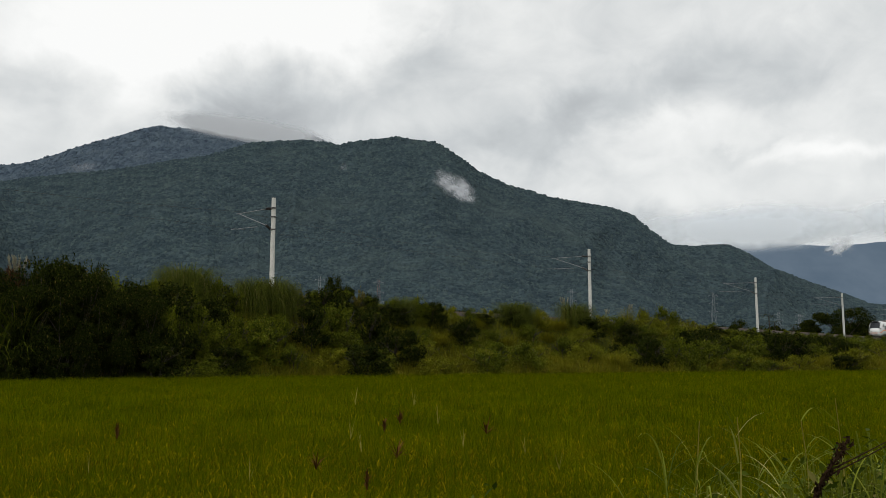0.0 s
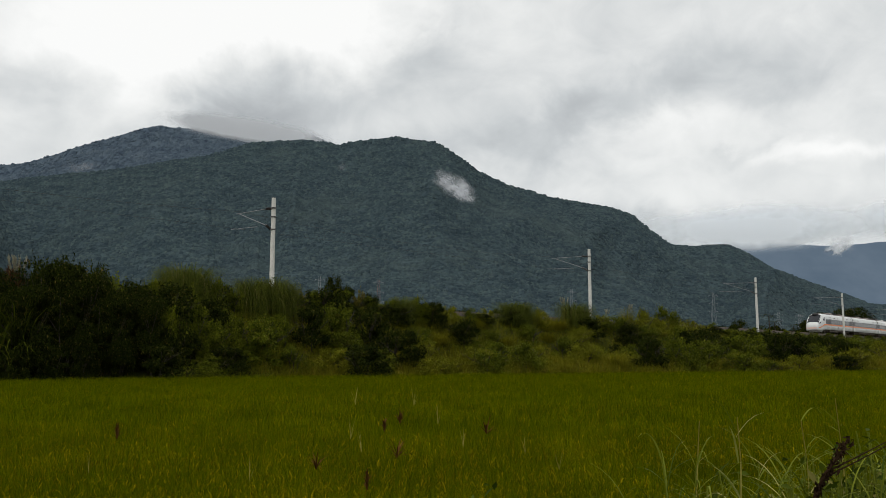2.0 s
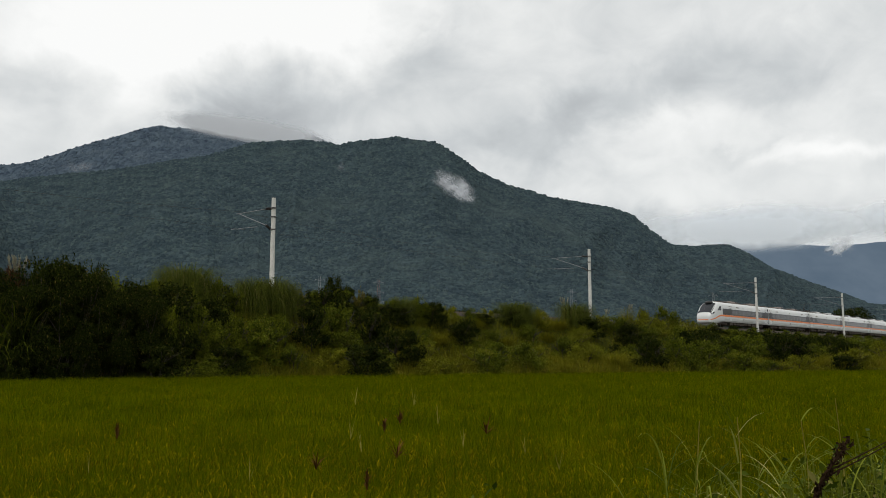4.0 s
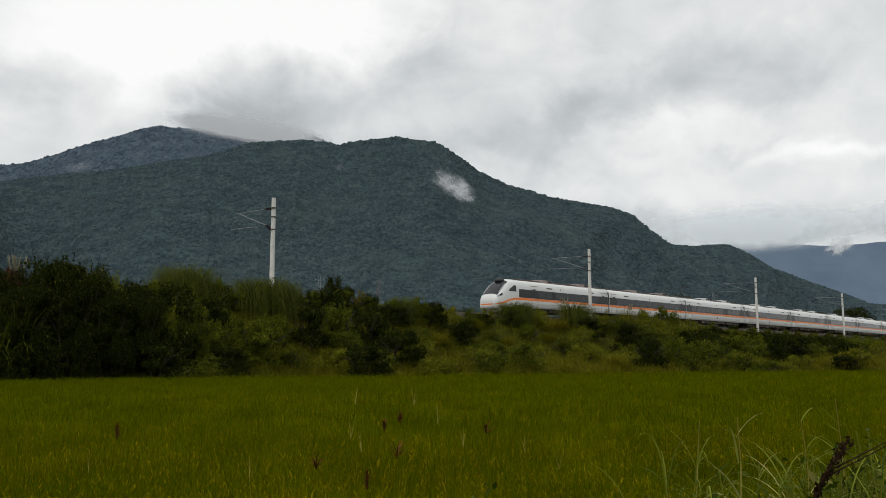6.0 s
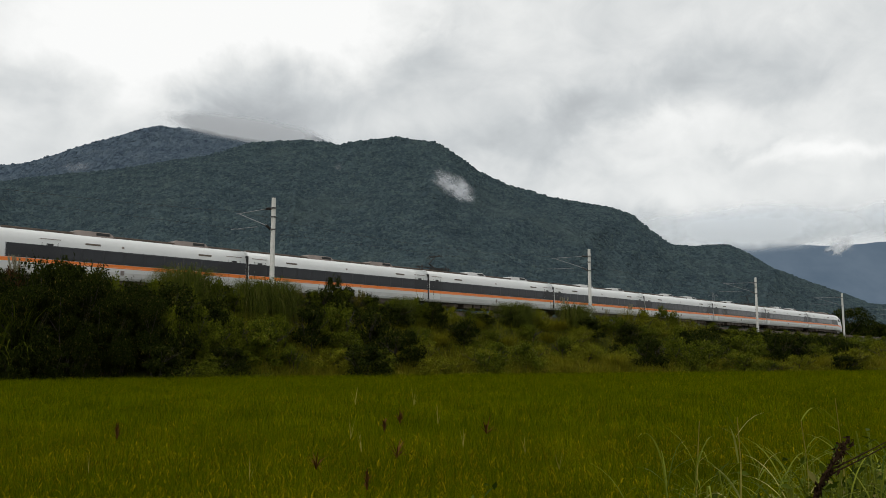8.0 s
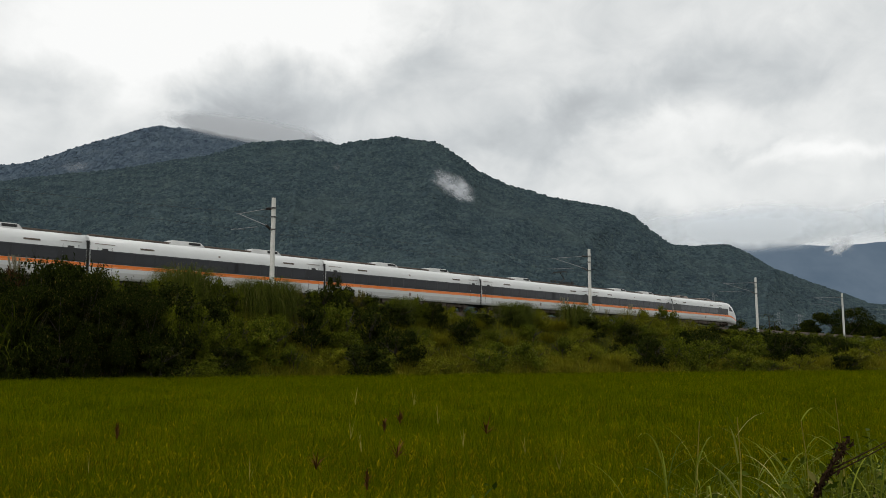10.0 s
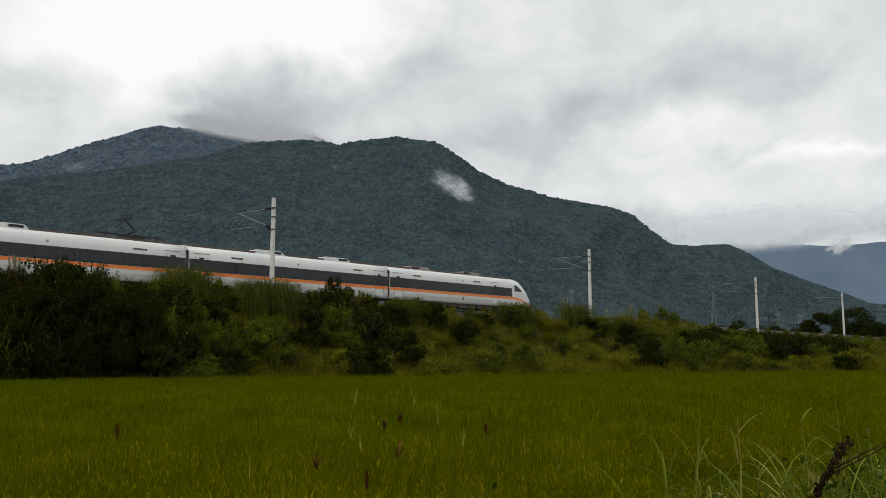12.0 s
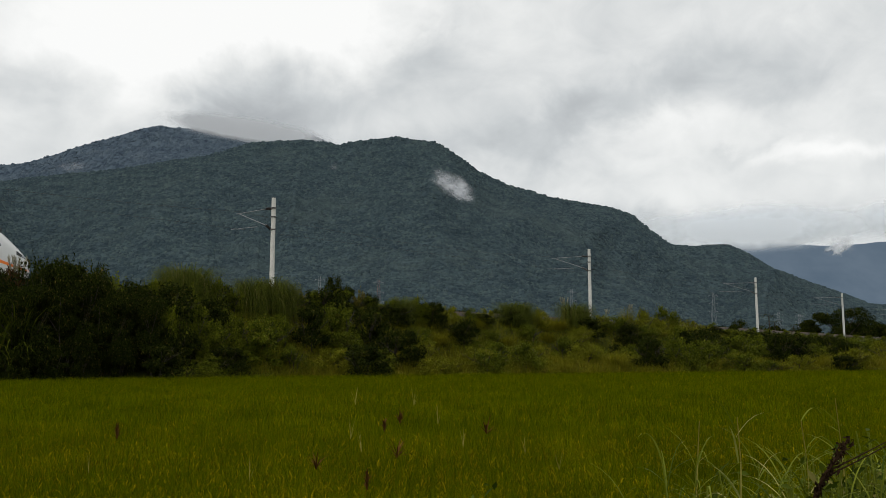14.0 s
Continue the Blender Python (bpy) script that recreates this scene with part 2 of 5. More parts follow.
MAT = {
    "soil": material("wet_field_soil", (0.055, 0.05, 0.022), 0.9, vary=0.4, scale=0.6, bump=0.5, bump_scale=8, second=(0.03, 0.045, 0.006), spec=0.1),
    "bank": material("overgrown_earth", (0.030, 0.034, 0.008), 0.95, vary=0.5, scale=1.5, bump=0.8, bump_scale=9, second=(0.014, 0.017, 0.004), spec=0.05),
    "ballast": material("track_ballast", (0.050, 0.041, 0.032), 0.95, vary=0.45, scale=4, bump=1.0, bump_scale=18, spec=0.1),
    "concrete": material("weathered_concrete", (0.60, 0.59, 0.55), 0.85, vary=0.16, scale=1.3, bump=0.2, bump_scale=30),
    "galvanised": material("galvanised_steel", (0.20, 0.205, 0.21), 0.65, 0.3, vary=0.1, scale=4),
    "insulator": material("brown_insulator", (0.035, 0.028, 0.026), 0.3, vary=0.2, scale=6),
    "wire": material("oxidised_wire", (0.03, 0.03, 0.03), 0.6, 0.5, vary=0.2, scale=3),
    "rail": material("worn_rail_steel", (0.10, 0.07, 0.05), 0.75, 0.3, vary=0.25, scale=2),
    "white": material("white_train_paint", (0.63, 0.64, 0.63), 0.32, vary=0.05, scale=0.7, spec=0.5),
    # white greyed for slight grime and for the shade low on the body
    "grime_and_shade": material("grimy_shaded_white_skirt", (0.50, 0.50, 0.48), 0.45, vary=0.14, scale=1.1),
    "orange": material("orange_stripe_paint", (0.82, 0.20, 0.018), 0.4, vary=0.07, scale=1.0),
    "pin": material("pale_orange_line", (0.80, 0.50, 0.34), 0.4, vary=0.06, scale=1.0),
    "band": material("dark_grey_window_band", (0.032, 0.033, 0.036), 0.35, vary=0.2, scale=1.0, spec=0.2),
    "glass": material("tinted_train_glass", (0.022, 0.024, 0.028), 0.12, vary=0.2, scale=0.8, spec=0.3),
    "black": material("black_rubber_and_grime", (0.02, 0.02, 0.02), 0.7, vary=0.3, scale=2.0),
    "under": material("brake_dusted_underframe", (0.085, 0.065, 0.05), 0.8, vary=0.45, scale=1.6, bump=0.3),
    "roofgrey": material("dusty_roof_unit", (0.20, 0.165, 0.145), 0.7, vary=0.25, scale=1.8),
    "roofpale": material("pale_roof_unit", (0.48, 0.48, 0.47), 0.6, vary=0.15, scale=1.8),
    "pylon": material("weathered_pylon_steel", (0.20, 0.21, 0.22), 0.8, vary=0.1, scale=1),
    "pylon_red": material("faded_red_pylon_paint", (0.17, 0.09, 0.08), 0.8, vary=0.1, scale=1),
    "lamp": material("headlamp_lens", (0.30, 0.32, 0.34), 0.1, vary=0.1, scale=5),
    # blue distance haze is mixed into the base colours of both forests
    "forest": forest_material("haze_tinted_forest_slope", (0.029, 0.045, 0.054), (0.042, 0.064, 0.073), (0.060, 0.083, 0.084)),
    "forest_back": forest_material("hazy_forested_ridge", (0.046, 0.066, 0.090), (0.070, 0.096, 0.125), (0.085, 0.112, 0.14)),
}


# ---- ground and embankment ----
def make_ground():
    xs = np.concatenate([-np.geomspace(4800, 80, 14), np.linspace(-70, 110, 60), np.geomspace(120, 4800, 14)])
    ys = np.concatenate([[-4800, -1200, -400, -120, -40], np.linspace(-12, 12, 40), np.linspace(14, 160, 60), np.geomspace(175, 4900, 16)])
    X, Y = np.meshgrid(xs, ys, indexing="ij")
    Z = 0.05 * fbm(X * 0.2, Y * 0.2, 3, 5) - 0.03
    # the path along the field on which the camera stands
    Z = Z + 0.42 * np.clip((4.9 - Y) / 1.2, 0, 1) * (np.abs(X) < 90)
    ob = new("ground", mesh_of("ground", np.stack([X, Y, Z], -1).reshape(-1, 3), grid_faces(len(xs), len(ys)), MAT["soil"], True))
    tagged(ob, "dark wet earth of the rice field", "ground", kind="structure")


def make_embankment():
    ss = np.linspace(-90, 520, 306)
    us = np.linspace(0, 1, 60)
    V = []
    for s in ss:
        e = float(toe(s))
        off = -13 + us * (e + 13)
        z = bank(np.full_like(off, s), off) - 0.06
        h = PHI + KAP * s
        x0, y0, _ = track(s)
        x, y = x0 + off * math.sin(h), y0 - off * math.cos(h)
        z = z + np.where(np.abs(off) > 3.7, 0.7 * (fbm(x * 0.35, y * 0.35, 3, 9) - 0.45), 0)
        z[[0, -1]] = -0.3
        V.append(np.stack([x, y, z], -1))
    ob = new("embankment", mesh_of("embankment", np.concatenate(V), grid_faces(len(ss), len(us)), MAT["bank"], True))
    tagged(ob, "overgrown earth railway embankment above the field", "embankment", kind="structure")


def strip(name, s0, s1, step, profile, mat):
    """Sweeps a profile of (offset, height) along the track."""
    ss = np.arange(s0, s1 + step / 2, step)
    P = np.array(profile)
    V = []
    for s in ss:
        x, y, h = track(s)
        V.append(np.stack([x + P[:, 0] * math.sin(h), y - P[:, 0] * math.cos(h), RAIL + P[:, 1]], -1))
    return mesh_of(name, np.concatenate(V), grid_faces(len(ss), len(P)), mat)


def make_track():
    bed = new("track_bed", strip("track_bed", -90, 520, 4, [(-2.9, -0.62), (-2.1, -0.2), (-0.4, -0.17), (0.4, -0.17), (2.1, -0.2), (2.9, -0.62)], MAT["ballast"]))
    tagged(bed, "grey brown stone ballast bed of the track", "track bed", kind="structure")
    for o in (-0.534, 0.534):
        w = 0.035
        r = new("rail", strip("rail", -90, 520, 4, [(o - 0.07, -0.16), (o - w, -0.13), (o - w, 0), (o + w, 0), (o + w, -0.13), (o + 0.07, -0.16)], MAT["rail"]))
        tagged(r, "worn steel rail on the ballast", "rail", "rails of the track", "structure")


# ---- mountains ----
RIDGE = ((-0.633, 0.1983), (-0.532, 0.2087), (-0.465, 0.2163), (-0.397, 0.2225), (-0.33, 0.233), (-0.282, 0.2399), (-0.235, 0.2581), (-0.167, 0.2616),
         (-0.126, 0.2546), (-0.098, 0.2595), (-0.057, 0.2651), (-0.01, 0.2581), (0.011, 0.2441), (0.045, 0.2211), (0.079, 0.2052), (0.119, 0.1935), (0.2, 0.1763),
         (0.227, 0.1681), (0.247, 0.1503), (0.273, 0.132), (0.3, 0.1306), (0.34, 0.1313), (0.36, 0.1218), (0.386, 0.1049), (0.445, 0.0814), (0.504, 0.0581), (0.60, 0.0507))
BACK_RIDGE = ((-0.635, 0.2177), (-0.534, 0.2295), (-0.493, 0.235), (-0.453, 0.2469), (-0.433, 0.2539), (-0.399, 0.2644), (-0.366, 0.2749), (-0.347, 0.2775), (-0.311, 0.2755),
              (-0.249, 0.2725), (-0.194, 0.2685), (-0.163, 0.2651), (-0.126, 0.2546), (-0.057, 0.2246))


def make_mountain(name, profile, foot, far, wide, rows, mat, label, seed, lumps, crown, trees_on=0, tree_size=4.0):
    p0, p1 = profile[0][0], profile[-1][0]
    a = np.linspace(p0, p1, wide)
    h = np.interp(a, [p[0] for p in profile], [p[1] for p in profile])
    k = np.hanning(9)
    h = np.convolve(np.pad(h, 4, mode="edge"), k / k.sum(), mode="valid")
    dist = far * (1 + 0.10 * (fbm(a * 3.0, a * 0, 3, seed + 7) - 0.45))
    tau = np.concatenate([np.linspace(0, 1, rows), 1 + np.linspace(0.03, 0.5, 7)])
    A, T = np.meshgrid(a, tau, indexing="ij")
    D, H = dist[:, None], h[:, None]
    Y = foot + (D - foot) * T
    X = A * Y
    crest = H * D + EYE.z
    body = np.where(T <= 1, crest * (0.18 * T + 0.82 * T ** 1.55), crest * (1 - 1.1 * (T - 1)))
    # spurs and gullies run down the slope
    warp = 0.45 * fbm(X / 420, Y / 420, 3, seed + 3)
    spur = 1 - np.abs(2 * vnoise(A * 11 + warp * 2.2, T * 1.6 + warp, seed) - 1)
    spur2 = 1 - np.abs(2 * vnoise(A * 31 + warp * 5, T * 3.6, seed + 1) - 1)
    shape = np.clip(T * (1.02 - T) * 4, 0, 1) * np.clip(T * 1.6, 0, 1)
    body = body + lumps * shape * (spur - 0.5) + lumps * 0.22 * shape * (spur2 - 0.5)
    Z = np.where(T > 0.005, body + crown * 1.2 * (fbm(X / 40, Y / 40, 2, seed + 20) - 0.375), -3.0)
    if trees_on:
        canopy("forest", X, Y, Z, rows + 1, trees_on, tree_size, mat, seed + 50, "dense tree crowns covering the mountain slope")
    ob = new(name, mesh_of(name, np.stack([X, Y, Z], -1).reshape(-1, 3), grid_faces(len(a), len(tau)), mat, True))
    return tagged(ob, label, "mountain", kind="structure")


make_ground()
make_embankment()
make_track()
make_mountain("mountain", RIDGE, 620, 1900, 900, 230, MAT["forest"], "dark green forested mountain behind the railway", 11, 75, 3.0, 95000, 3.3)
make_mountain("mountain_ridge", BACK_RIDGE, 1900, 3300, 380, 90, MAT["forest_back"], "forested ridge tinted haze blue, its top in cloud", 23, 90, 5.0, 32000, 6.0)


# ---- far range and low clouds ----
FAR_RANGE = ((0.20, 0.118), (0.246, 0.1218), (0.3, 0.131), (0.347, 0.1345), (0.414, 0.1335), (0.468, 0.1310), (0.528, 0.1367), (0.70, 0.1422))


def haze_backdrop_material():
    m = bpy.data.materials.new("far_range_haze_glow")
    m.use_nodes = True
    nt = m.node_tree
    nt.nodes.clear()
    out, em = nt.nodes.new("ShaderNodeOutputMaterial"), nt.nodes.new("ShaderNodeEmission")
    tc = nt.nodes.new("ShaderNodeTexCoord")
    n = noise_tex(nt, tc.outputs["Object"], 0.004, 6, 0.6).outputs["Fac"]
    # haze is painted as blue and emitted, so the range glows by itself
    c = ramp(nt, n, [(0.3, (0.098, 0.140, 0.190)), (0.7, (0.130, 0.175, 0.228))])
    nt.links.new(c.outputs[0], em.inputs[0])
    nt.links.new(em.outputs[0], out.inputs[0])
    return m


def cloud_material(name, density, albedo, scale, aspect, soft=0.9, torn=2.4):
    """Thin vapour: denser in the middle, torn at its edges."""
    m = bpy.data.materials.new(name)
    m.use_nodes = True
    nt = m.node_tree
    nt.nodes.clear()
    out = nt.nodes.new("ShaderNodeOutputMaterial")
    tc = nt.nodes.new("ShaderNodeTexCoord")
    mp = nt.nodes.new("ShaderNodeMapping")
    mp.inputs["Location"].default_value = (-1.0, 0.0, -1.0)
    mp.inputs["Scale"].default_value = (2.0, 0.0, 2.0)
    nt.links.new(tc.outputs["Generated"], mp.inputs[0])
    ln = nt.nodes.new("ShaderNodeVectorMath")
    ln.operation = "LENGTH"
    nt.links.new(mp.outputs[0], ln.inputs[0])
    st = nt.nodes.new("ShaderNodeMapping")
    st.inputs["Scale"].default_value = (aspect, 1.0, 1.0)
    info = nt.nodes.new("ShaderNodeObjectInfo")
    off = nt.nodes.new("ShaderNodeVectorMath")
    off.operation = "SCALE"
    off.inputs[0].default_value = (0.2, 9.0, 0.2)
    nt.links.new(info.outputs["Random"], off.inputs["Scale"])
    nt.links.new(off.outputs[0], st.inputs["Location"])
    nt.links.new(tc.outputs["Generated"], st.inputs[0])
    n = noise_tex(nt, st.outputs[0], scale, 7 if torn > 2 else 4, 0.58 if torn > 2 else 0.45, 0.6 if torn > 2 else 0.2).outputs["Fac"]
    edge = maths(nt, "SUBTRACT", 1.0, ln.outputs["Value"])
    a = maths(nt, "ADD", maths(nt, "MULTIPLY", edge, soft), maths(nt, "MULTIPLY", maths(nt, "SUBTRACT", n, 0.56 if torn > 2 else 0.5), torn))
    a = maths(nt, "MULTIPLY", a, maths(nt, "MULTIPLY", edge, 3.0, True), True)
    a = maths(nt, "MULTIPLY", maths(nt, "MULTIPLY", a, a), density, True)
    di, tl, tr = nt.nodes.new("ShaderNodeBsdfDiffuse"), nt.nodes.new("ShaderNodeBsdfTranslucent"), nt.nodes.new("ShaderNodeBsdfTransparent")
    di.inputs[0].default_value = tl.inputs[0].default_value = (*albedo, 1)
    half, sh = nt.nodes.new("ShaderNodeMixShader"), nt.nodes.new("ShaderNodeMixShader")
    half.inputs[0].default_value = 0.35
    nt.links.new(di.outputs[0], half.inputs[1])
    nt.links.new(tl.outputs[0], half.inputs[2])
    nt.links.new(a, sh.inputs[0])
    nt.links.new(tr.outputs[0], sh.inputs[1])
    nt.links.new(half.outputs[0], sh.inputs[2])
    nt.links.new(sh.outputs[0], out.inputs[0])
    return m


def low_cloud(across, up, dist, wide, high, density, albedo, label, slant=0, layers=3, scale=3.0, soft=0.9, torn=2.4):
    """A shred of cloud: veils behind one another, leaning back to the light."""
    at = Vector((across * dist, dist, EYE.z + up * dist))
    ob = thing("cloud", Matrix.Translation(at) @ pose(0, 0, 0, 0, slant, -math.degrees(math.atan(across))), label, "cloud", "low clouds")
    mat = cloud_material("cloud_vapour", density, albedo, scale, wide / high, soft, torn)
    for k in range(layers):
        a, b = np.meshgrid(np.linspace(-1, 1, 17), np.linspace(-1, 1, 9), indexing="ij")
        x = a * wide * 0.5 * (1 - 0.1 * k) + wide * 0.05 * k
        z = b * high * 0.5 * (1 - 0.08 * k)
        y = z * 0.4 + k * wide * 0.03
        part("veil", mesh_of("veil", np.stack([x, y, z], -1).reshape(-1, 3), grid_faces(17, 9), mat, True), mat, ob)
    return ob


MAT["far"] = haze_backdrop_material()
make_mountain("backdrop", FAR_RANGE, 3600, 4500, 200, 40, MAT["far"], "glowing haze-blue backdrop of a far mountain range under cloud", 37, 60, 6.0)
WISP = low_cloud(0.013, 0.2045, 1180, 92, 46, 1.0, (0.72, 0.74, 0.78), "white shred of cloud against the forest", 32, 3, 2.4, 0.8, 1.9)
WISP_SMALL = low_cloud(-0.121, 0.2281, 1330, 20, 22, 0.3, (0.6, 0.62, 0.66), "faint shred of mist on the slope", 20, 3, 3.0, 0.6)
WISP_BACK = low_cloud(-0.4355, 0.2274, 2050, 110, 40, 0.4, (0.7, 0.72, 0.75), "faint mist before the far ridge", -8, 3, 3.0, 0.6)
low_cloud(0.472, 0.1327, 3380, 153, 117, 2.2, (0.95, 0.96, 0.98), "small white cloud before the far range", -25, 3, 2.6, 0.8, 2.2)
low_cloud(-0.235, 0.2735, 2150, 545, 103, 3.6, (0.62, 0.64, 0.67), "grey cloud lying along the ridge top", 6, 2, 1.6, 1.1, 0.6)
low_cloud(0.355, 0.1544, 3400, 1360, 281, 2.4, (0.84, 0.88, 0.92), "grey cloud lying on the far range", 0, 2, 2.0, 1.0, 0.6)
low_cloud(0.538, 0.166, 3420, 684, 228, 1.4, (0.84, 0.88, 0.92), "pale cloud above the far range", -3, 2, 2.0, 1.0, 0.6)


# ---- overhead line ----
POLES = (-66.0, -21.5, 23.5, 67.5, 115.2, 158.9, 214.0, 259.0, 305.0)
POLE_OFF, POLE_TOP = 4.0, 7.85


def catenary_mast(s):
    x, y, h = track(s, POLE_OFF)
    base = RAIL - 1.1
    mast = thing("catenary_mast", Matrix.Translation((x, y, base)) @ pose(0, 0, 0, 0, 0, math.degrees(h)), "pale concrete catenary mast with a cantilever arm, beside the track", "mast", "catenary masts")
    up = POLE_TOP + 1.1
    bm = bmesh.new()
    rod(bm, (0, 0, 0), (0, 0, up), 0.20, 0.165, 20)
    part("pole", bm, MAT["concrete"], mast)
    zt, zl, zs = up - 0.82, up - 2.52, up - 2.16
    reach = 5.3
    for z in (zt, up - 1.52, zl):
        bm = bmesh.new()
        rod(bm, (0, 0, z - 0.05), (0, 0, z + 0.05), 0.215, 0.215, 20)
        box(bm, -0.06, 0.06, 0.16, 0.34, z - 0.04, z + 0.04)
        part("clamp", bm, MAT["insulator"], mast, "dark steel clamp band")
    for a, b in (((0, 0.3, zt), (0, 0.98, zt + 0.07)), ((0, 0.3, zl + 0.05), (0, 1.0, zl + 0.45))):
        bm = bmesh.new()
        a, b = Vector(a), Vector(b)
        rod(bm, a, b, 0.05, 0.05, 10)
        for i in range(6):
            c = a.lerp(b, (i + 0.5) / 6)
            d = (b - a).normalized() * 0.02
            rod(bm, c - d, c + d, 0.11, 0.09, 12)
        part("insulator", bm, MAT["insulator"], mast, "dark ribbed insulator")
    bm = bmesh.new()
    rod(bm, (0, 0.95, zt + 0.06), (0, reach, zt + 0.16), 0.03)
    part("top_tube", bm, MAT["galvanised"], mast)
    bm = bmesh.new()
    rod(bm, (0, 1.0, zl + 0.45), (0, reach - 0.45, zt + 0.10), 0.03)
    part("bracket_tube", bm, MAT["galvanised"], mast)
    bm = bmesh.new()
    rod(bm, (0, 2.2, zs + 0.1), (0, reach + 0.8, zs + 0.28), 0.024)
    part("registration_tube", bm, MAT["galvanised"], mast)
    bm = bmesh.new()
    rod(bm, (0, reach + 0.2, zs + 0.25), (0, reach - 1.2, zs + 0.1), 0.015)
    part("steady_arm", bm, MAT["galvanised"], mast)
    bm = bmesh.new()
    box(bm, -0.03, 0.17, -0.06, 0.06, up - 2.0, up - 1.75, 0.02)
    part("plate", bm, MAT["roofgrey"], mast, "small grey plate")
    return mast


def hanging_wire(name, off, z0, sag, radius, label, s0=-66.0):
    pts = []
    for a, b in zip(POLES, POLES[1:]):
        n = 10
        for i in range(n):
            f = i / n
            x, y, _ = track(a + (b - a) * f, off)
            pts.append((x, y, RAIL + z0 - sag * 4 * f * (1 - f)))
    cu = bpy.data.curves.new(name, "CURVE")
    cu.dimensions, cu.bevel_depth, cu.bevel_resolution = "3D", radius, 1
    sp = cu.splines.new("POLY")
    sp.points.add(len(pts) - 1)
    for p, q in zip(sp.points, pts):
        p.co = (*q, 1)
    cu.materials.append(MAT["wire"])
    return tagged(new(name, cu), label, "wire", "overhead wires")


def make_overhead_line():
    for s in POLES:
        catenary_mast(s)
    hanging_wire("messenger_wire", -0.9, POLE_TOP - 0.5, 0.75, 0.013, "thin dark messenger wire above the track")
    hanging_wire("contact_wire", -0.6, POLE_TOP - 2.0, 0.05, 0.011, "thin dark contact wire above the track")
    bm = bmesh.new()
    for a, b in zip(POLES, POLES[1:]):
        for i in range(1, 10):
            f = i / 10
            x, y, _ = track(a + (b - a) * f, -0.75)
            rod(bm, (x, y, RAIL + POLE_TOP - 2.01 - 0.2 * f * (1 - f)), (x, y, RAIL + POLE_TOP - 0.5 - 3.0 * f * (1 - f)), 0.004, 0.004, 4)
    me = bpy.data.meshes.new("dropper_wires")
    bm.to_mesh(me)
    bm.free()
    me.materials.append(MAT["wire"])
    tagged(new("dropper_wires", me), "thin dropper wires between the overhead wires", "wire", kind="stuff")


# ---- train ----
SIDE = ((1.36, 0.85), (1.435, 1.1), (1.45, 1.6), (1.45, 2.2), (1.43, 2.75), (1.39, 3.1), (1.29, 3.46), (1.08, 3.70), (0.70, 3.84), (0.0, 3.90))
SY, SZ = np.array([p[0] for p in SIDE]), np.array([p[1] for p in SIDE])
NOSE = ((0.0, 0.55, 0.78, 1.3), (0.06, 0.66, 0.64, 1.6), (0.2, 0.77, 0.55, 1.85), (0.45, 0.87, 0.49, 2.15), (0.85, 0.94, 0.46, 2.55), (1.3, 0.98, 0.46, 2.98),
        (1.75, 1.0, 0.50, 3.38), (2.15, 1.0, 0.55, 3.66), (2.5, 1.0, 0.60, 3.80), (3.0, 1.0, 0.68, 3.88), (4.0, 1.0, 0.77, 3.90))
NN = np.array(NOSE)
TIP = -11.6
ENDX = 10.14


def section(x, nosed):
    """Width scale, lowest and highest point of the body at x."""
    if not nosed:
        return 1.0, 0.77, 3.90
    n = x - TIP
    return tuple(float(np.interp(n, NN[:, 0], NN[:, i])) for i in (1, 2, 3))


def side_y(x, z, nosed):
    w, lo, hi = section(x, nosed)
    return w * float(np.interp(0.85 + (z - lo) / (hi - lo) * 3.05, SZ, SY))


def top_z(x, y, nosed):
    w, lo, hi = section(x, nosed)
    zn = float(np.interp(-abs(y) / w, -SY[3:], SZ[3:]))
    return lo + (zn - 0.85) / 3.05 * (hi - lo)


def shell(nosed):
    xs = ([TIP + n for n in (0, 0.03, 0.06, 0.13, 0.2, 0.32, 0.45, 0.65, 0.85, 1.07, 1.3, 1.52, 1.75, 1.95, 2.15, 2.32, 2.5, 2.75, 3.0, 3.5, 4.0)] if nosed else [-ENDX]) + list(np.linspace(-5, ENDX, 8))
    ring = [(y, z) for y, z in SIDE] + [(-y, z) for y, z in SIDE[-2::-1]]
    bm = bmesh.new()
    rows = []
    for x in xs:
        w, lo, hi = section(x, nosed)
        rows.append([bm.verts.new((x, y * w, lo + (z - 0.85) / 3.05 * (hi - lo))) for y, z in ring])
    for a, b in zip(rows, rows[1:]):
        for i in range(len(ring)):
            j = (i + 1) % len(ring)
            bm.faces.new((a[i], b[i], b[j], a[j]))
    bm.faces.new(rows[0])
    bm.faces.new(rows[-1][::-1])
    bmesh.ops.recalc_face_normals(bm, faces=bm.faces)
    for f in bm.faces:
        f.smooth = len(f.verts) == 4
    return bm


def side_patch(bm, x0, x1, low, high, side, nosed, out=0.008, steps=1, rise=3):
    """A thin skin on the body's side between two heights (numbers, or functions of x)."""
    lo = low if callable(low) else (lambda x: low)
    hi = high if callable(high) else (lambda x: high)
    rows = []
    for i in range(steps + 1):
        x = x0 + (x1 - x0) * i / steps
        col = []
        for j in range(rise + 1):
            z = lo(x) + (hi(x) - lo(x)) * j / rise
            col.append(bm.verts.new((x, side * (side_y(x, z, nosed) + out), z)))
        rows.append(col)
    for a, b in zip(rows, rows[1:]):
        for j in range(rise):
            q = (a[j], b[j], b[j + 1], a[j + 1])
            bm.faces.new(q if side < 0 else q[::-1])
    return bm


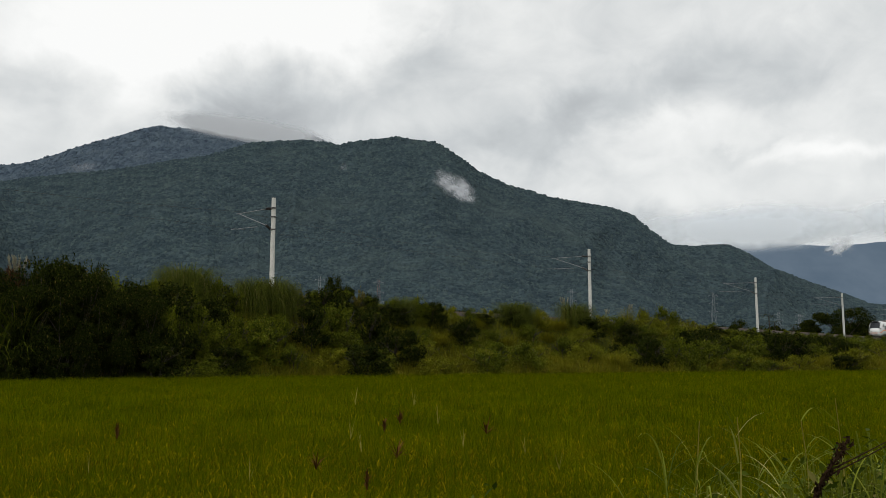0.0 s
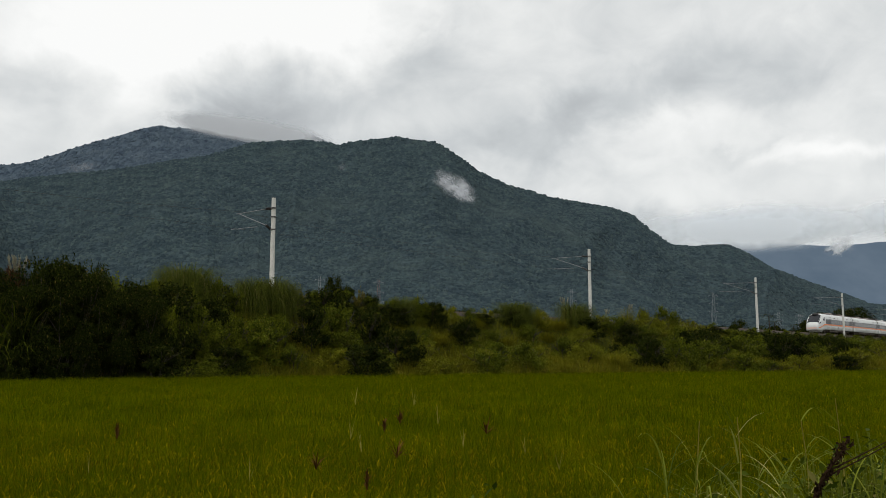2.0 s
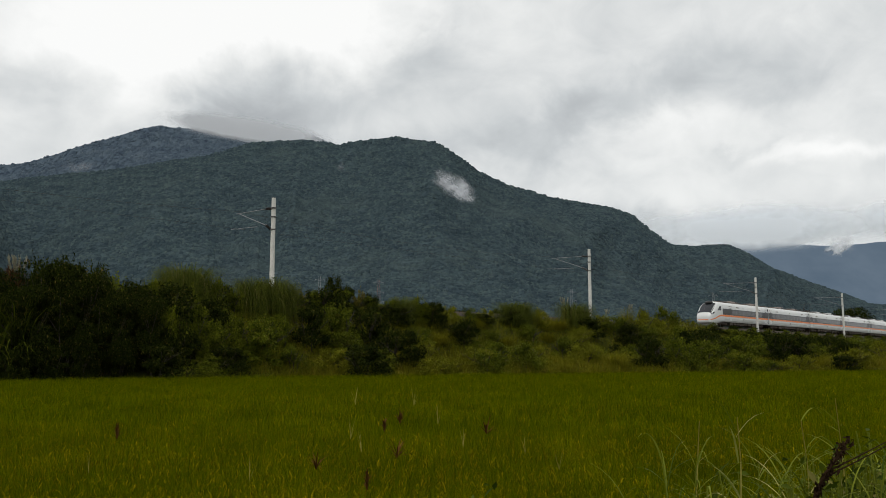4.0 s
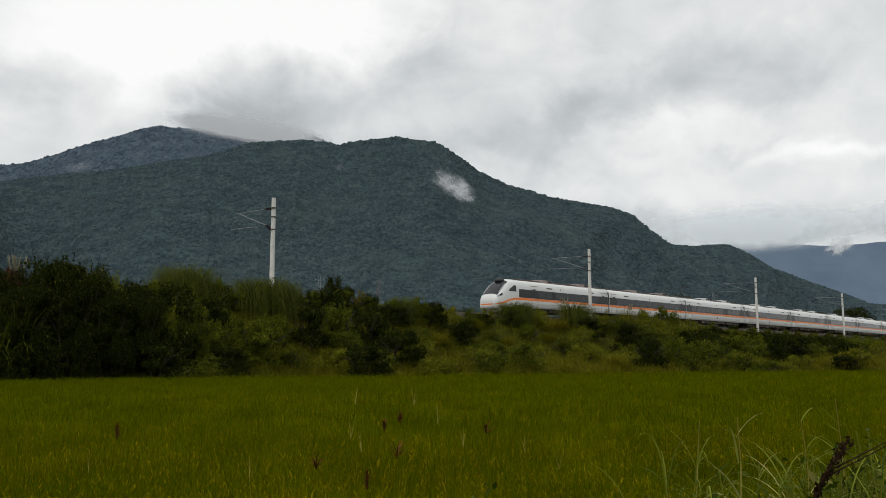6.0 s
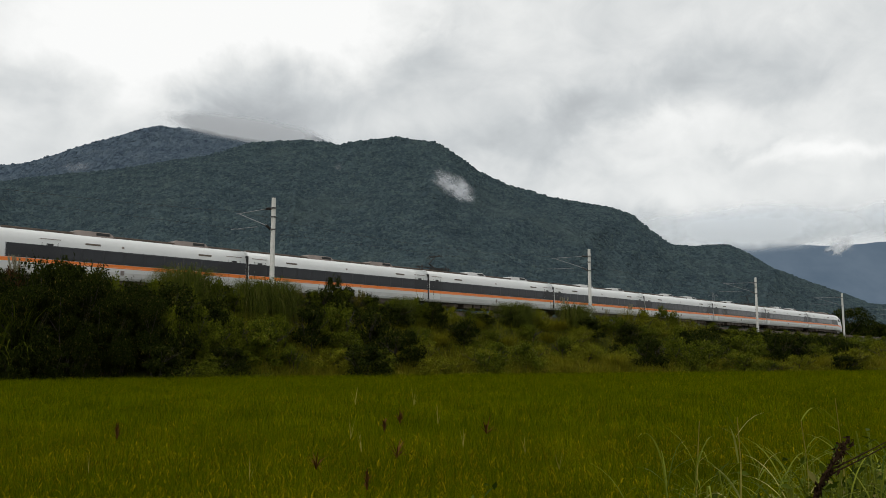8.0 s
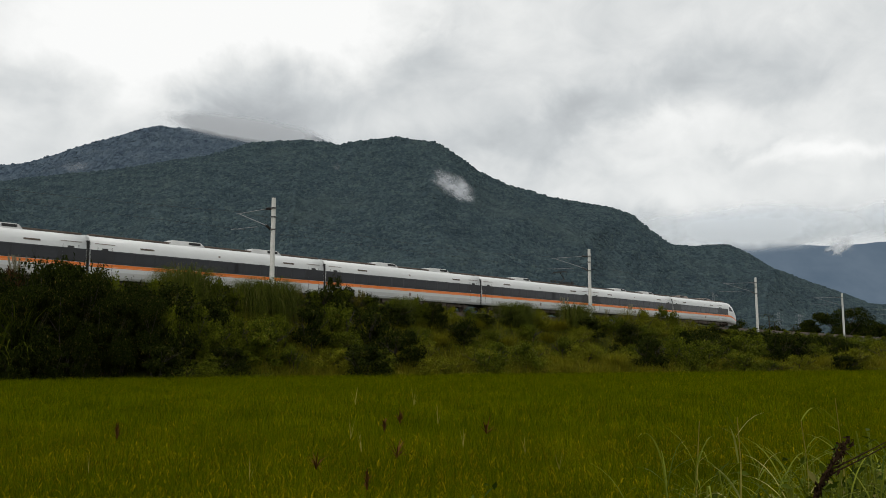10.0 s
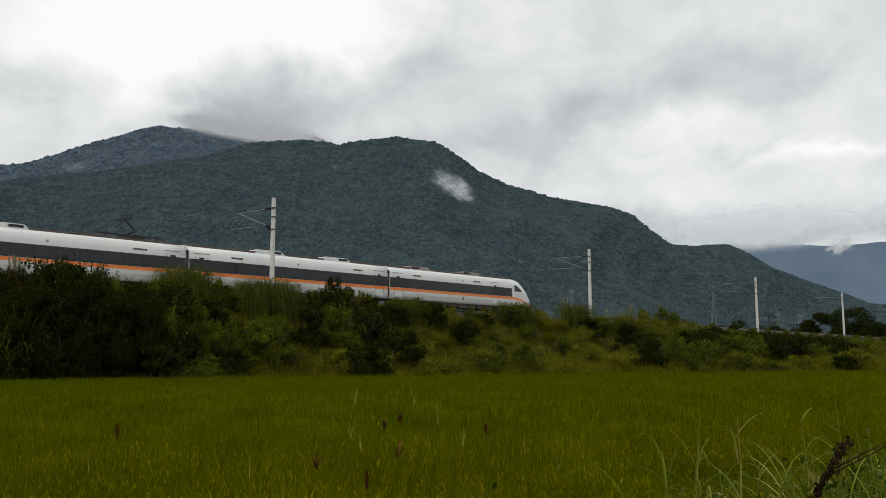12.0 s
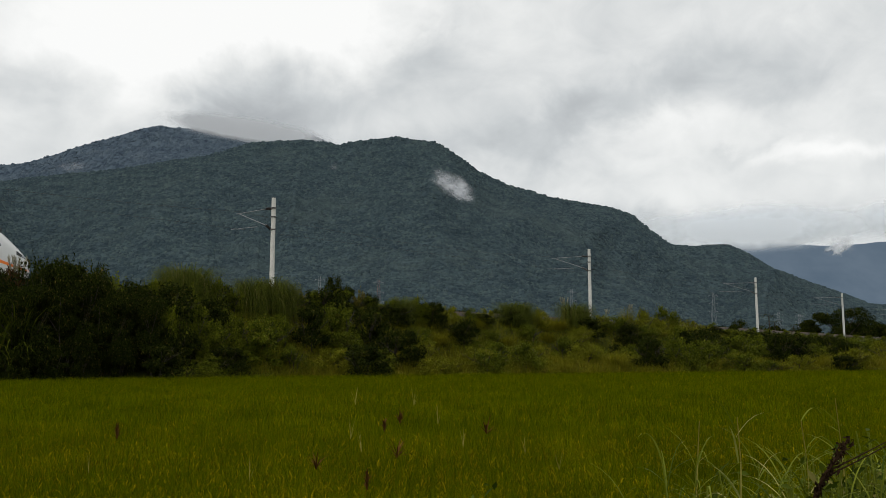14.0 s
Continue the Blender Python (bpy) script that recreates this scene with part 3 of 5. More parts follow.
def stripe_low(x):
    """Lower edge of the orange stripe: dips round the cab to the nose."""
    n = x - TIP
    return float(np.interp(n, (0.0, 0.4, 1.1, 2.1, 3.0, 3.9, 6.0), (0.92, 0.97, 1.12, 1.42, 1.57, 1.585, 1.585)))


def stripe_high(x):
    n = x - TIP
    return stripe_low(x) + float(np.interp(n, (0.0, 2.0, 4.2), (0.12, 0.2, 0.255)))


def roof_unit(x, length, mat, car):
    bm = bmesh.new()
    box(bm, x - length / 2, x + length / 2, -0.95, 0.95, 3.70, 4.14, 0.0)
    for v in bm.verts:
        if v.co.z > 3.9:
            v.co.x = x + (v.co.x - x) * 0.74
            v.co.y *= 0.82
    bmesh.ops.bevel(bm, geom=list(bm.edges), offset=0.06, segments=2, affect="EDGES")
    u = part("roof_unit", bm, mat, car)
    for side in (-1, 1):
        bm = bmesh.new()
        box(bm, x + 0.15, x + length * 0.34, side * 0.87 - 0.03, side * 0.87 + 0.03, 3.87, 4.06)
        part("vent", bm, MAT["black"], u)


def pantograph(x, car, way=1):
    bm = bmesh.new()
    for yy in (-0.6, 0.6):
        box(bm, x - 1.0, x + 1.0, yy - 0.08, yy + 0.08, 3.98, 4.12)
        for xx in (x - 0.9, x + 0.9):
            rod(bm, (xx, yy, 3.7), (xx, yy, 4.0), 0.11, 0.09, 10)
    box(bm, x - 0.06, x + 0.06, -0.6, 0.6, 3.98, 4.12)
    for xx, yy in ((-1.9, -0.4), (-1.6, 0.35), (1.5, -0.4), (1.9, 0.4), (2.3, 0)):
        rod(bm, (x + xx, yy, 3.7), (x + xx, yy, 4.4), 0.10, 0.08, 8)
    box(bm, x - 2.3, x + 2.6, -0.07, 0.07, 4.22, 4.30)
    part("pantograph_base", bm, MAT["black"], car)
    bm = bmesh.new()
    rod(bm, (x + way * 0.55, 0, 4.1), (x - way * 0.55, 0, 4.65), 0.08)
    rod(bm, (x - way * 0.55, 0, 4.65), (x + way * 0.35, 0, 5.42), 0.06)
    part("pantograph_arm", bm, MAT["black"], car)
    bm = bmesh.new()
    for xx in (-0.16, 0.16):
        box(bm, x + way * 0.35 + xx - 0.05, x + way * 0.35 + xx + 0.05, -0.82, 0.82, 5.40, 5.48)
        for sgn in (-1, 1):
            rod(bm, (x + way * 0.35 + xx, sgn * 0.8, 5.42), (x + way * 0.35 + xx, sgn * 1.02, 5.26), 0.025)
    part("pantograph_head", bm, MAT["black"], car)


def bogie(x, car):
    bm = bmesh.new()
    for side in (-1, 1):
        box(bm, x - 1.55, x + 1.55, side * 0.95 - 0.09, side * 0.95 + 0.09, 0.42, 0.66, 0.04)
        for ax in (-1.05, 1.05):
            box(bm, x + ax - 0.2, x + ax + 0.2, side * 1.0 - 0.12, side * 1.0 + 0.12, 0.28, 0.6, 0.05)
            rod(bm, (x + ax, side * 0.95, 0.55), (x + ax, side * 0.95, 0.9), 0.14, 0.14, 10)
        rod(bm, (x, side * 0.95, 0.6), (x, side * 0.95, 0.98), 0.26, 0.26, 12)
    b = part("bogie", bm, MAT["under"], car, "dark dusty bogie")
    for ax in (-1.05, 1.05):
        bm = bmesh.new()
        for side in (-1, 1):
            rod(bm, (x + ax, side * 0.50, 0.43), (x + ax, side * 0.62, 0.43), 0.43, 0.42, 24)
        rod(bm, (x + ax, -0.6, 0.43), (x + ax, 0.6, 0.43), 0.08, 0.08, 10)
        part("wheelset", bm, MAT["rail"], b)


def underframe(car, x0, x1):
    bm = bmesh.new()
    rnd = random.Random(7)
    box(bm, x0, x1, -1.1, 1.1, 0.72, 0.9)
    part("underframe", bm, MAT["black"], car)
    x = -4.9
    while x < 4.4:
        w = rnd.uniform(0.9, 2.1)
        bm = bmesh.new()
        box(bm, x, x + w, -1.22, 1.22, rnd.uniform(0.28, 0.45), 0.80, 0.05)
        part("equipment_box", bm, MAT["under"], car)
        x += w + rnd.uniform(0.12, 0.4)


def rail_car(nosed, unit_mat, panto=None):
    label = "white train end car with orange stripe and sloping windscreen" if nosed else "white passenger train car with dark window band and orange stripe"
    if panto is not None:
        label = "white passenger train car with a pantograph on its roof"
    car = thing("train_car", Matrix(), label, "train car", "cars of the train")
    part("body", shell(nosed), MAT["white"], car)
    b0 = -7.85 if nosed else -ENDX + 0.02
    b1 = ENDX - 0.02
    for side in (-1, 1):
        bm = bmesh.new()
        side_patch(bm, b0, b1, 1.86, 2.78, side, False, 0.010, 1, 4)
        band = part("window_band", bm, MAT["band"], car, "dark grey window band")
        x, n = b0 + (3.5 if nosed else 1.75), 0
        while x + 1.45 < b1 - 1.6:
            bm = bmesh.new()
            side_patch(bm, x, x + 1.38, 1.97, 2.69, side, False, 0.015, 1, 3)
            part("window_pane", bm, MAT["glass"], band)
            x += 1.52
        bm = bmesh.new()
        if nosed:
            side_patch(bm, TIP, TIP + 6, stripe_low, stripe_high, side, True, 0.010, 40, 2)
            side_patch(bm, TIP + 6, b1, 1.585, 1.84, side, False, 0.007, 1, 2)
        else:
            side_patch(bm, b0, b1, 1.585, 1.84, side, False, 0.007, 1, 2)
        part("stripe", bm, MAT["orange"], car, "orange painted stripe")
        bm = bmesh.new()
        side_patch(bm, b0, b1, 1.645, 1.662, side, False, 0.009, 1, 1)
        part("pinstripe", bm, MAT["pin"], car, "thin pale line in the stripe")
        # greyer lower side: slight grime, with shade put into the colour
        bm = bmesh.new()
        side_patch(bm, b0 + 0.6, b1, 0.80, 1.3, side, False, 0.004, 1, 2)
        part("skirt_panel", bm, MAT["grime_and_shade"], car, "white skirt, greyed by slight grime and painted shade")
        # doors at the ends: frame joints, drip rail and small black box above
        for xd in ((b0 + 2.8, b1 - 1.05) if nosed else (b0 + 1.05, b1 - 1.05)):
            bm = bmesh.new()
            side_patch(bm, xd - 0.5, xd + 0.5, 1.0, 2.97, side, False, 0.014, 1, 6)
            door = part("door", bm, MAT["white"], car)
            bm = bmesh.new()
            for a in (-0.53, 0.5):
                side_patch(bm, xd + a, xd + a + 0.03, 1.0, 3.0, side, False, 0.017, 1, 6)
            part("door_joint", bm, MAT["black"], door)
            bm = bmesh.new()
            side_patch(bm, xd - 0.5, xd + 0.5, 1.585, 1.84, side, False, 0.018, 1, 2)
            part("door_stripe", bm, MAT["orange"], door, "orange stripe across the door")
            bm = bmesh.new()
            side_patch(bm, xd - 0.5, xd + 0.5, 1.86, 2.78, side, False, 0.018, 1, 3)
            part("door_window", bm, MAT["band"], door, "dark door window")
            bm = bmesh.new()
            side_patch(bm, xd - 0.22, xd + 0.22, 2.78, 2.92, side, False, 0.02, 1, 1)
            part("door_lamp", bm, MAT["black"], door)
            bm = bmesh.new()
            side_patch(bm, xd - 0.72, xd + 0.72, 3.20, 3.25, side, False, 0.03, 1, 1)
            part("drip_rail", bm, MAT["roofgrey"], car)
        for xg in (b0 + (5.7 if nosed else 4.2), b1 - 3.6):
            bm = bmesh.new()
            side_patch(bm, xg - 0.55, xg + 0.55, 3.06, 3.19, side, False, 0.012, 1, 1)
            part("side_vent", bm, MAT["under"], car, "dark slotted vent")
        bm = bmesh.new()
        side_patch(bm, -0.09, 0.09, 3.02, 3.18, side, False, 0.012, 1, 1)
        part("marking", bm, MAT["roofgrey"], car, "small grey marking")
        bm = bmesh.new()
        side_patch(bm, -0.14, 0.14, 1.12, 1.44, side, False, 0.012, 1, 1)
        part("marking", bm, MAT["roofgrey"], car, "small grey marking")
    for x in (-1.9, 5.6) if nosed else (-2.5, 4.6):
        if panto is not None and abs(x - panto) < 3.4:
            continue
        roof_unit(x, 3.3, unit_mat, car)
    if panto is not None:
        pantograph(panto, car, 1 if panto < 0 else -1)
    bm = bmesh.new()
    box(bm, (TIP + 3.6) if nosed else -ENDX + 0.15, ENDX - 0.15, -0.86, 0.86, 3.76, 3.935, 0.03)
    part("roof_walkway", bm, MAT["under"], car, "dark dusty roof covering")
    bm = bmesh.new()
    box(bm, ENDX - 0.01, ENDX + 0.1, -1.40, 1.40, 0.95, 3.40, 0.03)
    part("gangway", bm, MAT["black"], car, "black gangway bellows")
    if not nosed:
        bm = bmesh.new()
        box(bm, -ENDX - 0.1, -ENDX + 0.01, -1.40, 1.40, 0.95, 3.40, 0.03)
        part("gangway", bm, MAT["black"], car, "black gangway bellows")
    for x in (-7.1, 7.1):
        bogie(x, car)
    underframe(car, -8.8 if nosed else -10, 10)
    if nosed:
        # windscreen: wraps over the slope of the nose
        bm = bmesh.new()
        rows = []
        for n in np.linspace(0.44, 2.25, 12):
            x = TIP + n
            w = section(x, True)[0]
            half = w * (1.22 - 0.12 * (n - 0.44) / 1.81)
            rows.append([bm.verts.new((x - 0.01, y, top_z(x, y, True) + 0.012)) for y in np.linspace(-half, half, 13)])
        for a, b in zip(rows, rows[1:]):
            for j in range(12):
                f = bm.faces.new((a[j], b[j], b[j + 1], a[j + 1]))
                f.smooth = True
        bmesh.ops.recalc_face_normals(bm, faces=bm.faces)
        ws = part("windscreen", bm, MAT["glass"], car, "dark sloping windscreen")
        bm = bmesh.new()
        rod(bm, (TIP + 0.62, -0.1, 2.36), (TIP + 1.2, 0.35, 2.92), 0.02)
        part("wiper", bm, MAT["black"], ws)
        bm = bmesh.new()
        bmesh.ops.create_uvsphere(bm, u_segments=16, v_segments=10, radius=1, matrix=Matrix.LocRotScale((TIP + 2.15, 0, 3.66), None, (0.5, 0.62, 0.27)))
        part("roof_lamp_housing", bm, MAT["black"], car, "black roof lamp housing")
        w0 = section(TIP, True)[0]
        bm = bmesh.new()
        box(bm, TIP - 0.012, TIP + 0.01, -1.44 * w0, 1.44 * w0, 0.93, 1.05)
        part("nose_stripe", bm, MAT["orange"], car, "orange stripe across the nose")
        for side in (-1, 1):
            bm = bmesh.new()
            side_patch(bm, TIP + 2.05, TIP + 3.28, 2.46, lambda x: min(3.14, 2.6 + 0.62 * (x - TIP - 2.05)), side, True, 0.01, 8, 4)
            part("cab_window", bm, MAT["glass"], car, "dark cab side window")
            bm = bmesh.new()
            side_patch(bm, TIP + 0.40, TIP + 1.05, lambda x: 1.74 + 0.4 * (x - TIP - 0.40), lambda x: 1.90 + 0.55 * (x - TIP - 0.40), side, True, 0.014, 6, 2)
            hl = part("headlight", bm, MAT["glass"], car, "slanted dark headlight")
            bm = bmesh.new()
            side_patch(bm, TIP + 0.46, TIP + 0.68, lambda x: 1.79 + 0.4 * (x - TIP - 0.46), lambda x: 1.90 + 0.5 * (x - TIP - 0.46), side, True, 0.02, 3, 1)
            part("lens", bm, MAT["lamp"], hl, "pale headlamp lens")
        bm = bmesh.new()
        box(bm, TIP + 1.0, TIP + 2.8, -1.0, 1.0, 0.2, 0.6, 0.12)
        part("pilot", bm, MAT["grime_and_shade"], car, "white pilot under the nose")
    return car


def make_train():
    front = rail_car(True, MAT["roofgrey"])
    mid_dusty = rail_car(False, MAT["roofgrey"])
    mid = rail_car(False, MAT["roofpale"])
    with_panto = rail_car(False, MAT["roofpale"], -8.2)
    cars = [front, mid_dusty, with_panto, mid, copy_thing(mid, Matrix()), None, copy_thing(mid, Matrix()), copy_thing(front, Matrix())]
    cars[5] = rail_car(False, MAT["roofpale"], 6.2)
    return cars


make_overhead_line()
CARS = make_train()


# ---- plants ----
MAT.update({
    "leaf_dark": leaf_material("dark_broad_leaves", (0.006, 0.010, 0.0015), (0.029, 0.039, 0.005), (0.10, 0.085, 0.02), 0.25, 0.8, 0.03),
    "leaf_mid": leaf_material("green_shrub_leaves", (0.030, 0.046, 0.004), (0.130, 0.150, 0.011), (0.13, 0.11, 0.025), 0.25, 0.8, 0.04),
    "leaf_light": leaf_material("yellow_green_leaves", (0.066, 0.078, 0.005), (0.205, 0.205, 0.014), (0.17, 0.13, 0.03), 0.25, 0.8, 0.04),
    "leaf_gold": leaf_material("golden_green_leaves", (0.05, 0.05, 0.008), (0.17, 0.14, 0.016), (0.22, 0.15, 0.03)),
    "leaf_red": leaf_material("reddish_young_leaves", (0.035, 0.018, 0.008), (0.10, 0.045, 0.018), (0.13, 0.06, 0.02)),
    "blade": leaf_material("green_grass_blades", (0.030, 0.045, 0.004), (0.098, 0.122, 0.010), (0.17, 0.13, 0.03), 0.3, 0.85, 0.03),
    "blade_tus": leaf_material("fresh_grass_blades", (0.034, 0.047, 0.007), (0.098, 0.116, 0.018), (0.16, 0.14, 0.05), 0.3, 0.85, 0.03),
    "blade_dry": leaf_material("yellowing_grass_blades", (0.066, 0.072, 0.005), (0.205, 0.188, 0.013), (0.22, 0.15, 0.03), 0.3, 0.85, 0.03),
    "bark": material("grey_brown_bark", (0.035, 0.028, 0.018), 0.9, vary=0.35, scale=4, bump=0.6, bump_scale=30),
    "plume": leaf_material("silky_grass_plume", (0.26, 0.25, 0.19), (0.38, 0.36, 0.28), None, 0.4),
    "rice": leaf_material("ripening_rice_leaves", (0.040, 0.062, 0.0005), (0.120, 0.142, 0.001), (0.18, 0.16, 0.002), 0.38, 0.9, 0.0),
    "ear": leaf_material("ripening_rice_ears", (0.12, 0.105, 0.001), (0.215, 0.165, 0.004), None, 0.2, 0.9, 0.0),
    "weed": leaf_material("weed_leaves", (0.036, 0.060, 0.003), (0.215, 0.245, 0.028), (0.44, 0.41, 0.15), 0.35, 0.6, 0.04),
    "straw": leaf_material("dry_straw", (0.26, 0.22, 0.045), (0.38, 0.33, 0.08), None, 0.3, 0.8, 0.0),
    "weed_leaf": leaf_material("dull_weed_leaves", (0.026, 0.044, 0.003), (0.085, 0.115, 0.010), (0.2, 0.18, 0.05), 0.3, 0.6, 0.04),
    "seedhead": leaf_material("brown_seed_heads", (0.055, 0.026, 0.008), (0.12, 0.060, 0.018), None, 0.1, 0.9, 0.0),
    "deadwood": material("dead_brown_stalk", (0.032, 0.018, 0.009), 0.95, vary=0.5, scale=9, bump=0.6, bump_scale=60, spec=0.05),
})
SKYLINE = ((-0.566, 0.1083), (-0.525, 0.1029), (-0.499, 0.1083), (-0.459, 0.1144), (-0.425, 0.1103), (-0.398, 0.0962), (-0.357, 0.0868), (-0.331, 0.0935), 
           (-0.304, 0.1043), (-0.277, 0.0948), (-0.253, 0.0801), (-0.23, 0.0875), (-0.203, 0.0901), (-0.18, 0.0801), (-0.153, 0.0761), (-0.13, 0.0948), 
           (-0.11, 0.0801), (-0.089, 0.0747), (-0.063, 0.0667), (-0.029, 0.0701), (0.004, 0.0601), (0.044, 0.0561), (0.084, 0.0627), (0.117, 0.0561), 
           (0.151, 0.0627), (0.177, 0.0481), (0.21, 0.0534), (0.257, 0.0594), (0.287, 0.0448), (0.336, 0.0375), (0.369, 0.0345), (0.409, 0.0308),
           (0.462, 0.0276), (0.52, 0.0243))


def rise_at(x, y, default=0.05):
    """Tangent up to which plants rise, in the direction of a place in plan."""
    return float(np.interp(x / y, [p[0] for p in SKYLINE], [p[1] for p in SKYLINE]))


def leaves(centres, normals, lengths, widths, rng, fold=0.25):
    """Diamond leaves, folded a little along the middle: arrays of vertices and faces."""
    n = len(centres)
    rand = rng.normal(size=(n, 3))
    along = rand - (rand * normals).sum(1, keepdims=True) * normals
    along /= np.linalg.norm(along, axis=1, keepdims=True) + 1e-9
    along[:, 2] -= 0.35
    across = np.cross(normals, along)
    across /= np.linalg.norm(across, axis=1, keepdims=True) + 1e-9
    L, W = lengths[:, None], widths[:, None]
    lift = normals * W * fold
    V = np.stack([centres - along * L * 0.5, centres + across * W * 0.5 + lift - along * L * 0.08, centres + along * L * 0.55, centres - across * W * 0.5 + lift - along * L * 0.08], 1).reshape(-1, 3)
    i = np.arange(n)[:, None] * 4
    F = np.concatenate([i + np.array([[0, 1, 2]]), i + np.array([[0, 2, 3]])], 0)
    return V, F


def crown_mesh(name, height, width, count, leaf, mat, seed, low=0.0, airy=0.0):
    """An uneven crown: many lumps of leaves over a dome."""
    rng = np.random.default_rng(seed)
    lumps = int(20 + width * 5)
    C, N = [], []
    for k in range(lumps):
        az, q = rng.uniform(0, 2 * math.pi), rng.uniform(0, 1) ** 0.6
        zc = rng.uniform(low, 0.86)
        reach = (1 - 0.75 * max(0.0, (zc - 0.35) / 0.65) ** 1.6) * q * 0.40
        c = np.array([math.cos(az) * width * reach, math.sin(az) * width * reach, zc * height])
        r = rng.uniform(0.08, 0.18) * (width + height) * 0.5
        m = int(count / lumps)
        d = rng.normal(size=(m, 3))
        d /= np.linalg.norm(d, axis=1, keepdims=True)
        rad = r * (0.25 + 0.8 * rng.uniform(size=(m, 1)) ** 0.45 + airy * rng.normal(size=(m, 1)) * 0.3)
        p = c + d * rad * np.array([1.0, 1.0, 0.8])
        C.append(p)
        N.append(d * 0.6 + rng.normal(size=(m, 3)) * 0.5 + np.array([0, 0, 0.45]))
    # sprigs stand out of the outline
    for k in range(int(10 + width * 5)):
        az, el = rng.uniform(0, 2 * math.pi), rng.uniform(0.1, 1.4)
        d = np.array([math.cos(az) * math.cos(el), math.sin(az) * math.cos(el), math.sin(el)])
        root = np.array([d[0] * width * 0.40, d[1] * width * 0.40, height * (0.30 + 0.58 * d[2])])
        m = 9
        t = np.linspace(0, 1, m)[:, None]
        C.append(root + (d + np.array([0, 0, 0.35])) * t * rng.uniform(0.3, 0.75) * leaf * 4 + rng.normal(size=(m, 3)) * leaf * 0.3)
        N.append(rng.normal(size=(m, 3)) + np.array([0, 0, 0.5]))
    C, N = np.concatenate(C), np.concatenate(N)
    keep = C[:, 2] > 0.03
    C, N = C[keep], N[keep]
    N /= np.linalg.norm(N, axis=1, keepdims=True) + 1e-9
    n = len(C)
    ln = leaf * rng.uniform(0.6, 1.35, n)
    V, F = leaves(C, N, ln, ln * rng.uniform(0.38, 0.6, n), rng)
    return mesh_of(name, V, F, mat)


def stems_mesh(height, width, seed, trunks=4):
    rng = random.Random(seed)
    bm = bmesh.new()
    for k in range(trunks):
        a = rng.uniform(0, 6.28)
        foot = Vector((math.cos(a) * width * 0.06, math.sin(a) * width * 0.06, -0.25))
        mid = Vector((math.cos(a) * width * 0.16, math.sin(a) * width * 0.16, height * 0.42))
        top = Vector((math.cos(a + 0.4) * width * 0.27, math.sin(a + 0.4) * width * 0.27, height * 0.78))
        r = 0.008 * height + 0.008
        rod(bm, foot, mid, r * 1.5, r, 6)
        rod(bm, mid, top, r, r * 0.4, 6)
        for j in range(2):
            b = a + rng.uniform(-1.4, 1.4)
            rod(bm, mid, mid + Vector((math.cos(b) * width * 0.25, math.sin(b) * width * 0.25, height * 0.25)), r * 0.7, r * 0.25, 5)
    return bm


def shrub(name, height, width, count, leaf, mat, seed, label, group, trunks=4, low=0.02, airy=0.0):
    ob = thing(name, Matrix(), label, "tree" if name == "tree" else "shrub", group)
    part("trunk", stems_mesh(height, width, seed, trunks), MAT["bark"], ob)
    part("crown", crown_mesh("crown", height, width, count, leaf, mat, seed, low, airy), mat, ob)
    return ob


def blades(roots, heading_, lean, length, width, rng, segs=4, droop=1.0):
    """Arching grass blades as tapered strips."""
    n = len(roots)
    out = np.stack([np.cos(heading_), np.sin(heading_), np.zeros(n)], 1)
    acr = np.stack([-np.sin(heading_), np.cos(heading_), np.zeros(n)], 1)
    t = np.linspace(0, 1, segs + 1)
    ang = lean[:, None] + droop * (t[None, :] ** 1.5) * (0.5 + lean[:, None])
    step = (length / segs)[:, None]
    hx = np.concatenate([np.zeros((n, 1)), np.cumsum(np.sin(ang[:, :-1]) * step, 1)], 1)
    hz = np.concatenate([np.zeros((n, 1)), np.cumsum(np.cos(ang[:, :-1]) * step, 1)], 1)
    P = roots[:, None, :] + out[:, None, :] * hx[:, :, None] + np.array([0, 0, 1.0]) * hz[:, :, None]
    w = width[:, None] * (np.minimum(1.0, 0.55 + t * 1.6) * (1 - t ** 2.2) + 0.03)[None, :] * 0.5
    V = np.stack([P - acr[:, None, :] * w[:, :, None], P + acr[:, None, :] * w[:, :, None]], 2)
    base = (np.arange(n) * (segs + 1) * 2)[:, None]
    k = np.arange(segs)[None, :] * 2
    a = base + k
    F = np.stack([a, a + 1, a + 3, a + 2], -1).reshape(-1, 4)
    return V.reshape(-1, 3), F


def tussock(length, count, width, mat, seed, label, droop=1.5, spread=0.3, stiff=0.0, name="grass_tussock"):
    rng = np.random.default_rng(seed)
    ob = thing(name, Matrix(), label, "grass", "grass tussocks")
    a = rng.uniform(0, 2 * math.pi, count)
    r = spread * np.sqrt(rng.uniform(size=count))
    roots = np.stack([np.cos(a) * r, np.sin(a) * r, np.full(count, -0.1)], 1)
    V, F = blades(roots, a + rng.normal(0, 0.5, count), np.clip(rng.normal(0.36 - stiff, 0.26, count), 0.4 if stiff < 0 else 0.02, 1.15), length * rng.uniform(0.55, 1.2, count), width * rng.uniform(0.7, 1.3, count), rng, 5, droop)
    tagged(part("tuft", mesh_of("tuft", V, F, mat), mat, ob), kind="stuff")
    return ob


